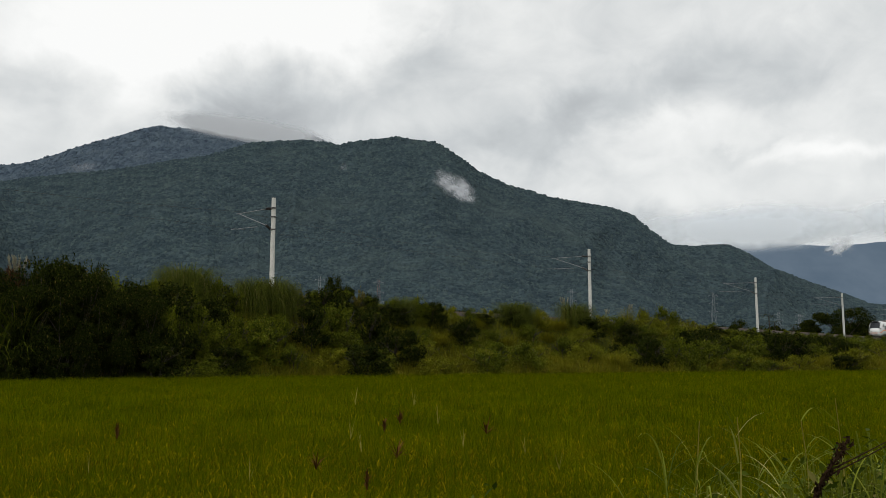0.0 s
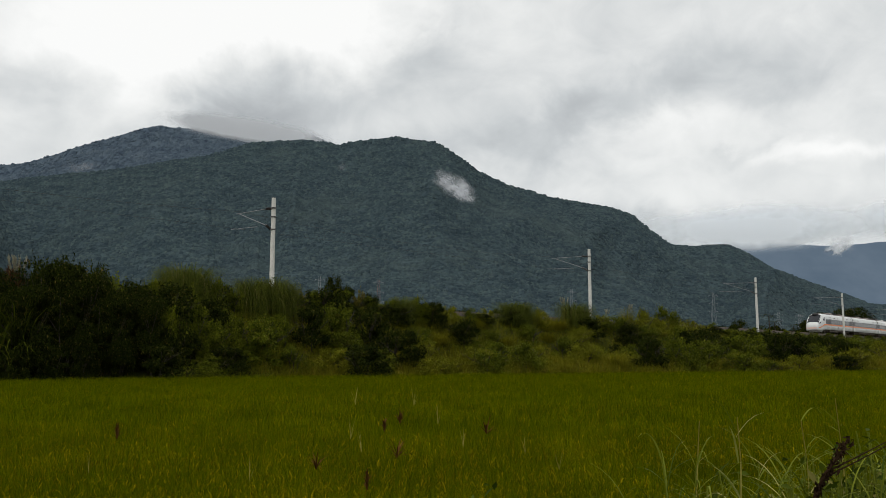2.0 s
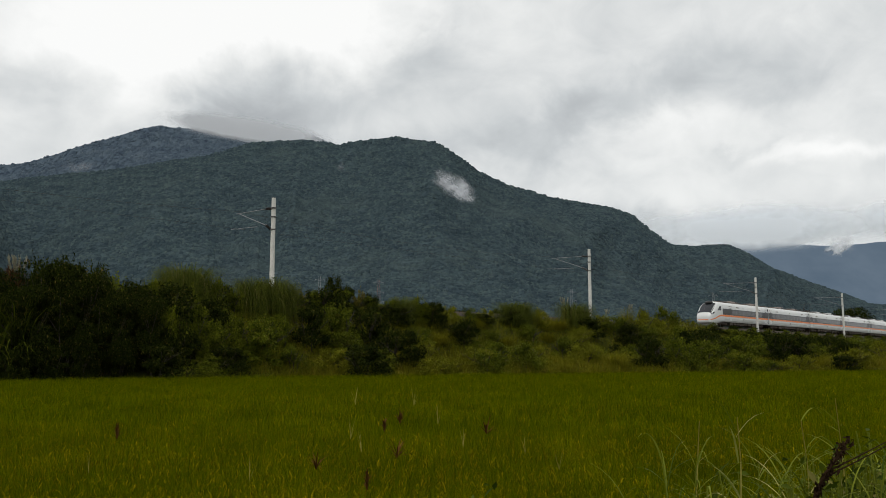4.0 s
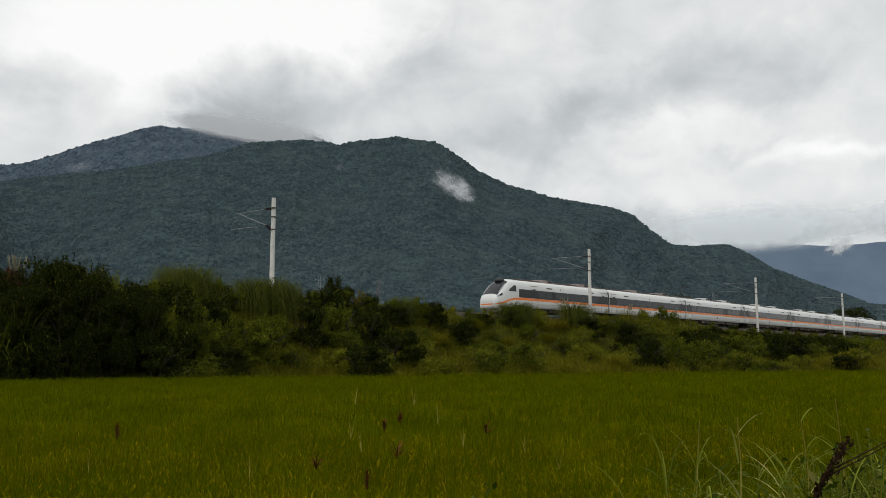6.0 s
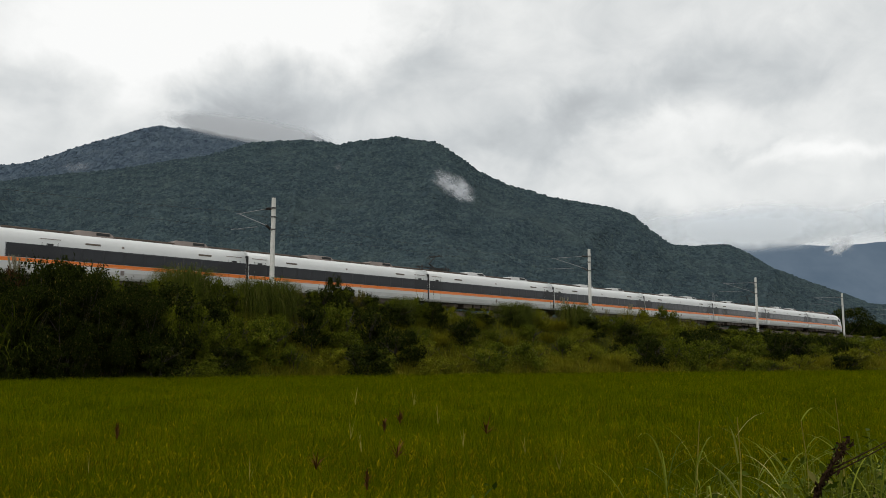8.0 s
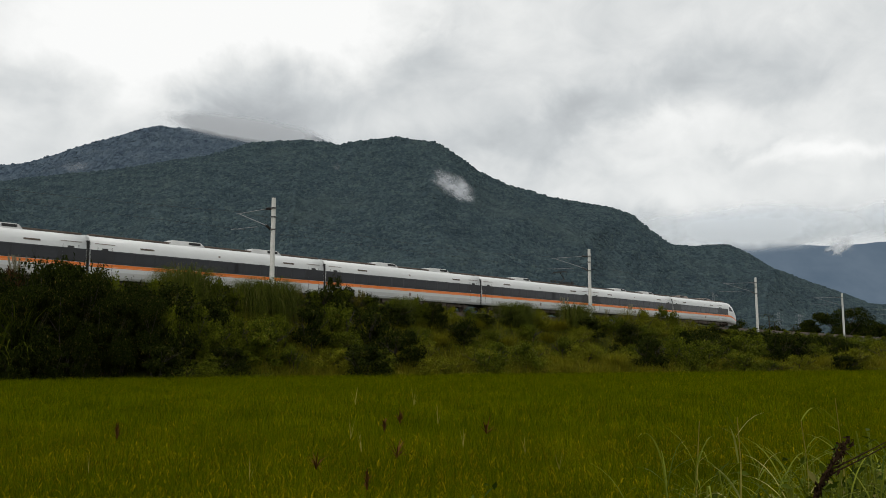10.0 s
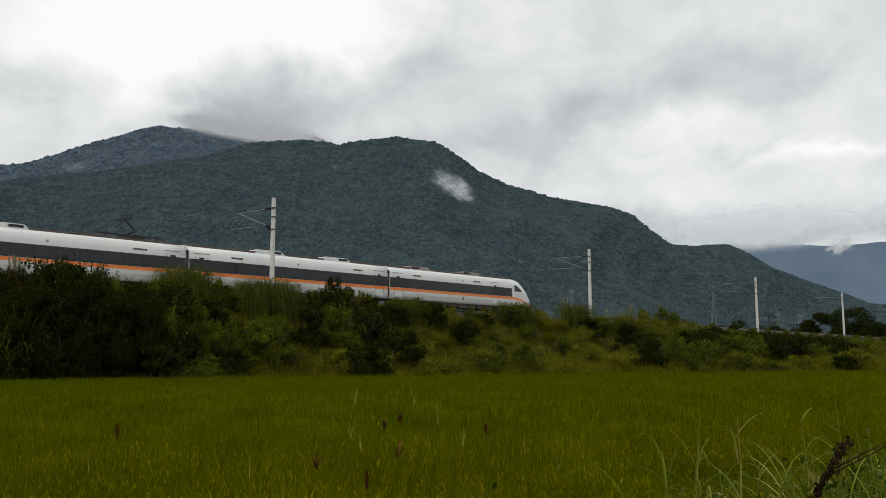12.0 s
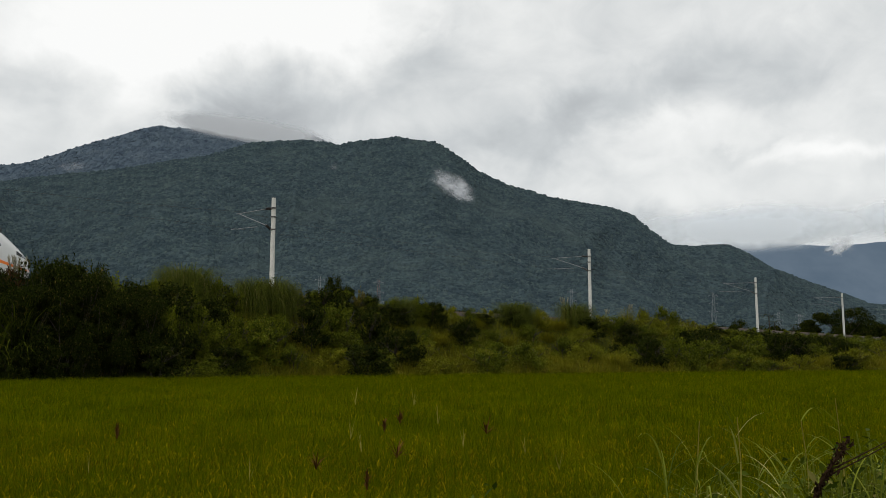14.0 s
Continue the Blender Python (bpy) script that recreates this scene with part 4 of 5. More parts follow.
def plume_grass(height, seed):
    """A grass stem with a silky plume."""
    rng = np.random.default_rng(seed)
    ob = thing("plume_grass", Matrix(), "tall grass with pale silky seed plumes", "grass", "plume grasses")
    for k in range(5):
        a = rng.uniform(0, 6.28)
        lean = rng.uniform(0.05, 0.3)
        top = Vector((math.cos(a) * lean * height, math.sin(a) * lean * height, height))
        bm = bmesh.new()
        rod(bm, (0.05 * math.cos(a), 0.05 * math.sin(a), -0.1), top, 0.012, 0.006, 5)
        st = part("stem", bm, MAT["straw"], ob)
        n = 60
        t = rng.uniform(0, 1, n)
        roots = np.array(top)[None, :] + np.array([math.cos(a) * 0.25, math.sin(a) * 0.25, 0.5])[None, :] * (t[:, None] - 0.5) * 0.9
        V, F = blades(roots, rng.uniform(0, 6.28, n), rng.uniform(0.2, 0.7, n), np.full(n, 0.26), np.full(n, 0.035), rng, 3, 0.8)
        part("plume", mesh_of("plume", V, F, MAT["plume"]), MAT["plume"], st, "pale silky plume")
    return ob


def stand(ob, s, off, scale=1.0, tall=None, made=None, sink=0.12):
    """A copy of a plant at a place by the track; tall sets its height over the ground there."""
    x, y, _ = track(s, off)
    z = float(bank(np.array(s), np.array(off))) - sink
    k = scale if tall is None else tall
    rz = (s * 977.0 + off * 331.0) % 360
    return copy_thing(ob, Matrix.Translation((x, y, z)) @ pose(0, 0, 0, 0, 0, rz) @ Matrix.Diagonal((scale, scale, k, 1)))


def make_bank_plants():
    B = "shrubs on the embankment"
    dark = [shrub("shrub", 3.0, 3.4, 6500, 0.125, MAT["leaf_dark"], 40 + i, "dark green broad-leaved shrub on the embankment", B) for i in range(3)]
    mid = [shrub("shrub", 2.3, 3.0, 5600, 0.11, MAT["leaf_mid"], 50 + i, "green leafy shrub on the embankment slope", B) for i in range(3)]
    light = [shrub("shrub", 1.8, 2.8, 5200, 0.09, MAT["leaf_light"], 60 + i, "yellow-green low shrub on the embankment slope", B, airy=0.5) for i in range(3)]
    gold = [shrub("shrub", 1.6, 1.9, 2800, 0.11, MAT["leaf_gold"], 70, "golden-leaved shrub on the embankment", B)]
    red = [shrub("shrub", 1.6, 2.2, 2800, 0.12, MAT["leaf_red"], 75, "reddish young shrub at the top of the thicket", B)]
    tree = [shrub("tree", 5.6, 5.4, 20000, 0.14, MAT["leaf_dark"], 80 + i, "dense dark broad-leaved tree at the field edge", "trees at the field edge", 5, 0.16) for i in range(2)]
    tus = [tussock(3.5, 2200, 0.03, MAT["blade_tus"], 90 + i, "drooping green grass tussock on the embankment", 3.1, 0.8, -0.12) for i in range(2)]
    dry = [tussock(1.3, 1000, 0.016, MAT["blade_dry"], 95 + i, "yellowing grass tussock on the slope", 1.2, 0.55) for i in range(2)]
    cane = [tussock(3.4, 260, 0.075, MAT["blade"], 99, "tall cane grass with hanging leaves at the field edge", 2.0, 0.5, 0.12, "cane_grass")]
    plume = plume_grass(2.2, 101)
    rnd = random.Random(5)
    models = dark + mid + light + gold + red + tree + tus + dry + cane + [plume]

    def crest(across, kind, off, wide, lift=1.0, h0=None):
        """A plant on the shoulder of the bank that rises to the skyline there."""
        lo, hi = -40.0, 300.0
        for _ in range(50):
            m = (lo + hi) / 2
            x, y, _h = track(m, off)
            lo, hi = (m, hi) if x / y < across else (lo, m)
        x, y, _h = track(lo, off)
        need = (EYE.z + y * rise_at(x, y) - float(bank(np.array(lo), np.array(off))) + 0.12) * lift
        stand(kind, lo, off, wide, max(0.25, need / h0))

    H = {id(o): max(float(np.percentile([p.co.z for p in c.data.vertices], 99.3)) for c in o.children) * (0.95 if o in tus else 0.80 if o in dry else 1.0) for o in models}

    def put(across, kind, off, wide, lift=1.0):
        crest(across, kind, off, wide, lift, H[id(kind)])

    put(-0.546, dark[0], 7, 1.3)
    put(-0.507, red[0], 6.0, 1.0)
    put(-0.48, dark[1], 7, 1.2)
    put(-0.45, dark[2], 7.5, 1.3)
    put(-0.42, dark[0], 7, 1.2)
    put(-0.391, mid[0], 6.5, 1.0)
    put(-0.364, dark[1], 6.5, 1.0)
    put(-0.346, mid[1], 6, 0.9)
    put(-0.328, light[0], 5.5, 0.9)
    put(-0.301, tus[0], 4.6, 0.9)
    put(-0.313, tus[1], 5.0, 0.72)
    put(-0.273, mid[2], 6, 0.9)
    put(-0.251, mid[0], 5.5, 0.8)
    put(-0.225, tus[1], 4.7, 0.72)
    put(-0.207, tus[0], 4.5, 0.86)
    put(-0.188, tus[1], 5.2, 0.58)
    put(-0.172, gold[0], 5.2, 0.9)
    put(-0.152, mid[1], 5.2, 0.7)
    put(-0.129, dark[0], 5.0, 0.62)
    put(-0.114, dark[2], 5.3, 0.7)
    put(-0.099, gold[0], 5.1, 0.8)
    put(-0.086, dark[1], 5.0, 0.7)
    put(-0.062, mid[2], 5.0, 0.8)
    put(-0.048, tus[1], 5.2, 0.5)
    put(-0.029, mid[0], 5.0, 0.9)
    put(-0.009, dark[0], 6, 0.8)
    put(0.007, light[1], 5, 0.8)
    put(0.031, mid[1], 5, 0.7)
    put(0.05, light[0], 5, 0.8)
    put(0.082, tus[0], 4.6, 0.79)
    put(0.093, tus[1], 5.2, 0.58)
    put(0.113, light[2], 5, 0.8)
    put(0.153, tus[0], 4.5, 0.83)
    put(0.163, tus[1], 5.2, 0.65)
    put(0.186, light[1], 5, 0.9)
    put(0.216, dry[0], 4.8, 1.2)
    put(0.236, light[2], 5, 0.8)
    put(0.256, mid[0], 4.9, 0.95)
    put(0.269, mid[2], 5, 0.8)
    put(0.292, light[0], 5, 0.8)
    put(0.316, mid[1], 5, 0.8)
    put(0.342, dark[1], 4.5, 0.7)
    put(0.365, mid[0], 4.5, 0.8)
    put(0.382, mid[2], 4.5, 0.7)
    put(0.402, mid[0], 4.5, 0.7)
    put(0.418, mid[1], 4.5, 0.8)
    put(0.435, mid[2], 4.5, 0.8)
    put(0.452, mid[0], 4.5, 0.9)
    put(0.468, mid[1], 4.5, 0.8)
    put(0.485, mid[2], 4.5, 0.9)
    put(0.501, mid[0], 4.5, 0.9)
    put(0.516, mid[1], 4.5, 0.9)
    put(-0.505, plume, 6.2, 0.8, 0.99)
    put(0.143, plume, 4.8, 0.7, 1.15)
    put(0.193, plume, 4.8, 0.6, 1.1)
    put(0.221, plume, 4.8, 0.6, 1.1)
    for a, o, k, t in ((-0.50, 8.3, 1.0, 1.75), (-0.527, 8.6, 1.0, 1.6), (-0.545, 8.0, 1.1, 1.7)):
        put(a, cane[0], o, k, 0.80 * t / 1.75)
    for a, o, k in ((-0.46, 8.2, 0.85), (-0.415, 8.6, 0.8), (-0.375, 9.2, 0.75), (-0.55, 7.6, 0.9), (-0.495, 9.0, 0.8), (-0.44, 9.3, 0.72), (-0.395, 9.8, 0.66), (-0.345, 10.0, 0.6)):
        put(a, tree[0] if k > 0.8 else tree[1], o, k, 0.93 if o < 9 else 0.8)
    for a, o, k, low in ((-0.318, 9.6, 0.9, 0.62), (-0.292, 9.2, 0.9, 0.58), (-0.268, 9.8, 0.85, 0.5), (-0.243, 9.4, 0.8, 0.56), (-0.215, 9.9, 0.8, 0.5), (-0.19, 9.0, 0.8, 0.56), (-0.30, 7.6, 0.9, 0.74)):
        put(a, mid[int(a * -1000) % 3], o, k, low)
    for i in range(14):
        put(-0.56 + 0.02 * i, dark[i % 3], 9.7 + 0.5 * (i % 2), 0.7, 0.36)
    # the rest of the slope, thicker towards the field's edge
    s = -16.0
    while s < 150:
        e = float(toe(s))
        gap = 3.1 if s < 70 else 5.2
        off = 4.6 + rnd.uniform(0, 1)
        while off < e - 0.4:
            so = s + rnd.uniform(-1, 1)
            oo = off + rnd.uniform(-0.6, 0.6)
            x, y, _h = track(so, oo)
            a = x / y
            ground = float(bank(np.array(so), np.array(oo)))
            room = EYE.z + y * (rise_at(x, y) - 0.004) - ground
            near = e - oo
            u = rnd.random()
            if a < -0.30:
                kind = rnd.choice(dark)
            elif a < -0.16:
                kind = rnd.choice(dark) if u < 0.34 else rnd.choice(mid) if u < 0.94 else rnd.choice(light)
            elif a < -0.02:
                kind = rnd.choice(dark) if u < 0.42 else rnd.choice(mid) if u < 0.86 else rnd.choice(light)
            elif a < 0.24:
                kind = rnd.choice(light) if u < 0.24 else rnd.choice(mid) if u < 0.44 else rnd.choice(dry) if u < 0.86 else rnd.choice(dark)
            else:
                kind = rnd.choice(dark) if u < 0.24 else rnd.choice(mid) if u < 0.66 else rnd.choice(light) if u < 0.88 else rnd.choice(dry)
            w = rnd.uniform(1.0, 1.5) * (1.0 if s < 70 else 1.35)
            want = H[id(kind)] * w * rnd.uniform(0.7, 1.1)
            if near < 2.2:
                want *= 0.7
            tall = min(want, max(0.3, room))
            stand(kind, so, oo, w, tall / H[id(kind)])
            off += gap * rnd.uniform(0.75, 1.2)
        s += gap * rnd.uniform(0.8, 1.1)
    # beyond the track
    for i in range(26):
        so = 60 + i * 7.2 + rnd.uniform(-2, 2)
        stand(rnd.choice(dark + mid), so, -rnd.uniform(6, 9.5), 1.3, rnd.uniform(1.1, 1.75))
    for so, oo, k in ((247, -17, 1.8), (262, -20, 1.7), (285, -18, 1.8), (300, -24, 1.9), (196, -16, 1.5)):
        x, y, _ = track(so, oo)
        copy_thing(tree[0], Matrix.Translation((x, y, 0.0)) @ pose(0, 0, 0, 0, 0, so * 31 % 360) @ Matrix.Diagonal((k, k, k * 1.25, 1)))
    for o in models:
        for c in [*o.children_recursive, o]:
            bpy.data.objects.remove(c)


def make_slope_grass():
    """Grass and creepers between the shrubs."""
    rng = np.random.default_rng(8)
    n = 130000
    s = rng.uniform(17, 150, n)
    off = 4.0 + (toe(s) - 0.9 - 4.0) * rng.uniform(size=n) ** 0.8
    h = PHI + KAP * s
    x = X0 + (np.sin(h) - math.sin(PHI)) / KAP + off * np.sin(h)
    y = Y0 - (np.cos(h) - math.cos(PHI)) / KAP - off * np.cos(h)
    roots = np.stack([x, y, bank(s, off) - 0.05], 1)
    size = np.where(off < 5.2, 0.45, 1.15)
    V, F = blades(roots, rng.uniform(0, 6.28, n), rng.uniform(0.05, 0.7, n), size * rng.uniform(0.5, 1.4, n), rng.uniform(0.012, 0.028, n), rng, 3, 1.2)
    ob = new("slope_grass", mesh_of("slope_grass", V, F, MAT["blade_dry"]))
    tagged(ob, "rough yellow-green grass on the embankment slope", "grass", kind="stuff")


def make_creepers():
    """A mat of creepers and small leaves over the whole bank."""
    rng = np.random.default_rng(18)
    n = 150000
    s = rng.uniform(11, 120, n)
    off = 4.0 + (toe(s) - 0.4 - 4.0) * rng.uniform(size=n)
    h = PHI + KAP * s
    x = X0 + (np.sin(h) - math.sin(PHI)) / KAP + off * np.sin(h)
    y = Y0 - (np.cos(h) - math.cos(PHI)) / KAP - off * np.cos(h)
    mound = np.clip(fbm(x * 0.42, y * 0.42, 3, 31) - 0.28, 0, 1) * np.clip((off - 4.2) / 2.0, 0.1, 1)
    C = np.stack([x, y, bank(s, off) + mound * 1.7 * rng.uniform(0.75, 1.0, n)], 1)
    N = rng.normal(size=(n, 3)) * 0.55 + np.array([0.35, -0.45, 0.7])
    N /= np.linalg.norm(N, axis=1, keepdims=True)
    ln = rng.uniform(0.07, 0.16, n)
    V, F = leaves(C, N, ln, ln * 0.55, rng)
    ob = new("creepers", mesh_of("creepers", V, F, MAT["leaf_mid"]))
    tagged(ob, "mat of green creepers over the embankment slope", "creepers", kind="stuff")


# ---- rice ----
def in_field(x, y):
    s, off = to_track(x, y)
    return (off > toe(s) - 0.2) & (y > 5.2)


def make_rice():
    rng = np.random.default_rng(3)
    V, F, count = [], [], 0
    ears_v, ears_f, ec = [], [], 0
    for y0, y1, dens, wide, segs in ((5.2, 9, 2300, 0.0055, 3), (9, 15, 1300, 0.0075, 2), (15, 28, 480, 0.014, 2), (28, 50, 190, 0.024, 1), (50, 95, 60, 0.05, 1)):
        area = 0.58 * (y1 * y1 - y0 * y0)
        n = int(area * dens)
        y = np.sqrt(rng.uniform(y0 * y0, y1 * y1, n))
        x = rng.uniform(-0.58, 0.58, n) * y
        if y0 < 15:
            # planted in hills
            x, y = np.round(x / 0.18) * 0.18 + rng.normal(0, 0.035, n), np.round(y / 0.24) * 0.24 + rng.normal(0, 0.035, n)
        ok = in_field(x, y)
        x, y = x[ok], y[ok]
        n = len(x)
        tall = 0.86 + 0.16 * (fbm(x * 0.5, y * 0.5, 3, 4) - 0.45) + rng.normal(0, 0.06, n)
        base = 0.25 if y0 < 15 else 0.56
        lean = np.abs(rng.normal(0.2, 0.18, n) if y0 < 15 else rng.normal(0.35, 0.3, n))
        v, f = blades(np.stack([x, y, np.full(n, base)], 1), rng.uniform(0, 6.28, n), lean, (tall - base) * 1.12, wide * rng.uniform(0.7, 1.4, n), rng, segs, 0.9)
        V.append(v)
        F.append(f + count)
        count += len(v)
        # ears hang over from the leaf tips
        m = int(n * (0.42 if y0 < 15 else 0.34 if y0 < 28 else 0.12))
        pick = rng.choice(n, m, replace=False)
        w = fbm(x[pick] * 0.35 + 7, y[pick] * 0.35, 3, 14)
        pick = pick[w > rng.uniform(0.15, 0.62, m)]
        m = len(pick)
        r = np.stack([x[pick], y[pick], tall[pick] - rng.uniform(0.06, 0.2, m)], 1)
        v, f = blades(r, rng.uniform(0, 6.28, m), rng.uniform(0.45, 1.1, m), rng.uniform(0.07, 0.14, m), np.maximum(0.010, wide * 0.9) * rng.uniform(0.7, 1.2, m), rng, 3 if y0 < 15 else 2, 2.2)
        ears_v.append(v)
        ears_f.append(f + ec)
        ec += len(v)
    ob = new("rice_field", mesh_of("rice_field", np.concatenate(V), np.concatenate(F), MAT["rice"]))
    tagged(ob, "dense yellow-green ripening rice plants in a flooded field", "rice", kind="stuff")
    ob = new("rice_ears", mesh_of("rice_ears", np.concatenate(ears_v), np.concatenate(ears_f), MAT["ear"]))
    tagged(ob, "drooping golden rice ears over the leaves", "rice", kind="stuff")


def leaf_pads(pads, count, leaf, mat, seed):
    """Flattened clumps of leaves at the ends of limbs."""
    rng = np.random.default_rng(seed)
    C, N = [], []
    for centre, radius in pads:
        d = rng.normal(size=(count, 3))
        d /= np.linalg.norm(d, axis=1, keepdims=True)
        lump = 0.75 + 0.5 * vnoise(d[:, 0] * 2.2 + 5, d[:, 1] * 2.2 + d[:, 2] * 1.7, seed)
        C.append(np.array(centre) + d * radius * (0.3 + 0.75 * rng.uniform(size=(count, 1)) ** 0.5) * lump[:, None] * np.array([1.0, 1.0, 0.5]))
        N.append(d * 0.5 + rng.normal(size=(count, 3)) * 0.5 + np.array([0, 0, 0.5]))
    C, N = np.concatenate(C), np.concatenate(N)
    N /= np.linalg.norm(N, axis=1, keepdims=True)
    ln = leaf * rng.uniform(0.6, 1.3, len(C))
    return mesh_of("crown", *leaves(C, N, ln, ln * 0.55, rng), mat)


def spreading_tree(x, y, height, width, seed):
    """A tree with open, layered crown on forking limbs."""
    rnd = random.Random(seed)
    ob = thing("tree", Matrix.Translation((x, y, 0.0)), "dark spreading tree with a layered open crown beyond the track", "tree", "trees beyond the track")
    fork = Vector((0, 0, height * 0.42))
    part("trunk", rod(bmesh.new(), (0, 0, -0.2), fork, height * 0.028, height * 0.018, 9), MAT["bark"], ob)
    pads = []
    for k in range(11):
        a = k * 2.4 + rnd.uniform(-0.5, 0.5)
        q = rnd.uniform(0.15, 0.5)
        tip = Vector((math.cos(a) * width * q, math.sin(a) * width * q, height * rnd.uniform(0.55, 0.95) * (1.0 - 0.35 * max(0.0, q - 0.25))))
        part("limb", rod(bmesh.new(), fork, tip, height * 0.012, height * 0.004, 6), MAT["bark"], ob)
        pads.append((tip, width * rnd.uniform(0.19, 0.30)))
    part("crown", leaf_pads(pads, 800, 0.36, MAT["leaf_dark"], seed), MAT["leaf_dark"], ob)


def palm_tree(x, y, height, seed):
    rng = np.random.default_rng(seed)
    ob = thing("palm_tree", Matrix.Translation((x, y, 0.0)), "slender palm with drooping fronds beyond the track", "palm", "palms beyond the track")
    bm = bmesh.new()
    for k in range(6):
        rod(bm, (0.1 * math.sin(k * 0.5), 0, height * k / 6 - 0.1), (0.1 * math.sin(k * 0.5 + 0.5), 0, height * (k + 1) / 6), 0.16 - 0.01 * k, 0.15 - 0.01 * k, 8)
    part("trunk", bm, MAT["bark"], ob)
    for k in range(13):
        a, rise, span = k * 2.4, rng.uniform(-0.2, 1.0), rng.uniform(1.5, 2.2)
        u = np.linspace(0, 1, 9)
        spine = np.stack([np.cos(a) * span * u, np.sin(a) * span * u, height + rise * span * u - 1.1 * span * u * u], 1)
        n = 44
        w = rng.uniform(0.12, 1.0, n)
        roots = np.stack([np.interp(w, u, spine[:, i]) for i in range(3)], 1)
        side = np.where(rng.uniform(size=n) < 0.5, 1.0, -1.0)
        V, F = blades(roots, a + side * 1.1, np.full(n, 1.5), 0.55 * (1.1 - 0.6 * w), np.full(n, 0.09), rng, 2, 0.6)
        part("frond", mesh_of("frond", V, F, MAT["leaf_dark"]), MAT["leaf_dark"], ob)


def make_far_trees():
    for x, y, h, w, seed in ((95.5, 203, 14.0, 10.5, 1), (104.5, 208, 12.2, 7.0, 2), (90.0, 210, 11.0, 6.0, 3), (110.5, 212, 10.6, 6.0, 4), (84.0, 214, 9.6, 5.0, 5)):
        spreading_tree(x, y, h, w, seed)
    for x, y, h, seed in ((67.5, 176, 10.6, 1), (71.0, 182, 9.4, 2), (62.5, 178, 9.2, 3), (77.5, 188, 9.0, 4)):
        palm_tree(x, y, h, seed)


make_bank_plants()
make_far_trees()
make_slope_grass()
make_creepers()
make_rice()


# ---- weeds before the field, pylons ----
def spot(across, up, dist):
    return Vector((across * dist, dist, EYE.z + up * dist))


def ground_z(y):
    return 0.42 * min(1.0, max(0.0, (4.9 - y) / 1.2))


def seed_stalk(across, up, dist, kind, seed, tilt=0.0):
    """One grass stalk with its seed head at the given direction."""
    rng = np.random.default_rng(seed)
    top = spot(across, up, dist)
    foot = Vector((top.x - tilt, top.y + 0.05, ground_z(top.y) - 0.02))
    label = {"finger": "grass stalk with a brown fingered seed head", "pale": "dry pale grass stalk with upright spikes", "red": "grass stalk with a reddish brown seed head"}[kind]
    ob = thing("grass_stalk", Matrix.Translation(foot), label, "grass", "grass stalks at the field edge")
    bm = bmesh.new()
    rod(bm, (0, 0, 0), top - foot, 0.003, 0.002, 5)
    part("stem", bm, MAT["rice"], ob)
    big = (dist / 6.5) ** 0.75
    n = {"finger": 9, "pale": 3, "red": 26}[kind]
    ln = {"finger": 0.17, "pale": 0.17, "red": 0.08}[kind] * big
    lean = {"finger": 0.75, "pale": 0.07, "red": 0.3}[kind]
    wd = {"finger": 0.012, "pale": 0.0036, "red": 0.012}[kind] * big
    mat = MAT["straw"] if kind == "pale" else MAT["seedhead"]
    roots = np.tile(np.array(top - foot), (n, 1)) - np.array([0, 0, 1.0]) * rng.uniform(0, 0.10 if kind == "red" else 0.03, (n, 1))
    V, F = blades(roots, rng.uniform(0, 6.28, n), np.abs(rng.normal(lean, 0.25, n)), ln * rng.uniform(0.7, 1.25, n), np.full(n, wd), rng, 4, 0.5)
    V2, F2 = blades(roots, rng.uniform(0, 6.28, n), np.abs(rng.normal(lean, 0.2, n)), ln * rng.uniform(0.6, 1.1, n), np.full(n, wd), rng, 4, 0.5)
    me = mesh_of("seed_head", np.concatenate([V, V2]), np.concatenate([F, F2 + len(V)]), mat)
    part("seed_head", me, mat, ob)
    return ob


def weed_clump(x, y, height, count, seed, label, droop=1.5, width=0.0085):
    rng = np.random.default_rng(seed)
    ob = thing("weed_clump", Matrix.Translation((x, y, ground_z(y) - 0.02)), label, "weeds", "weeds at the field edge")
    # stalks from which the blades arch
    k = max(4, count // 6)
    for i in range(k):
        a, r = rng.uniform(0, 6.28), rng.uniform(0, 0.16)
        foot = Vector((math.cos(a) * r, math.sin(a) * r, 0))
        top = foot * 1.8 + Vector((rng.normal(0, 0.05), rng.normal(0, 0.05), height * rng.uniform(0.55, 0.95)))
        bm = bmesh.new()
        rod(bm, foot, top, 0.005, 0.003, 5)
        st = part("stalk", bm, MAT["weed"], ob)
        n = 18
        t = rng.uniform(0.3, 1.0, n)
        roots = np.array(foot)[None, :] * (1 - t[:, None]) + np.array(top)[None, :] * t[:, None]
        V, F = blades(roots, rng.uniform(0, 6.28, n), rng.uniform(0.4, 1.2, n), rng.uniform(0.2, 0.5, n), width * rng.uniform(0.7, 1.3, n), rng, 7, droop)
        tagged(part("blade", mesh_of("blade", V, F, MAT["weed"]), MAT["weed"], st), kind="stuff")
    return ob


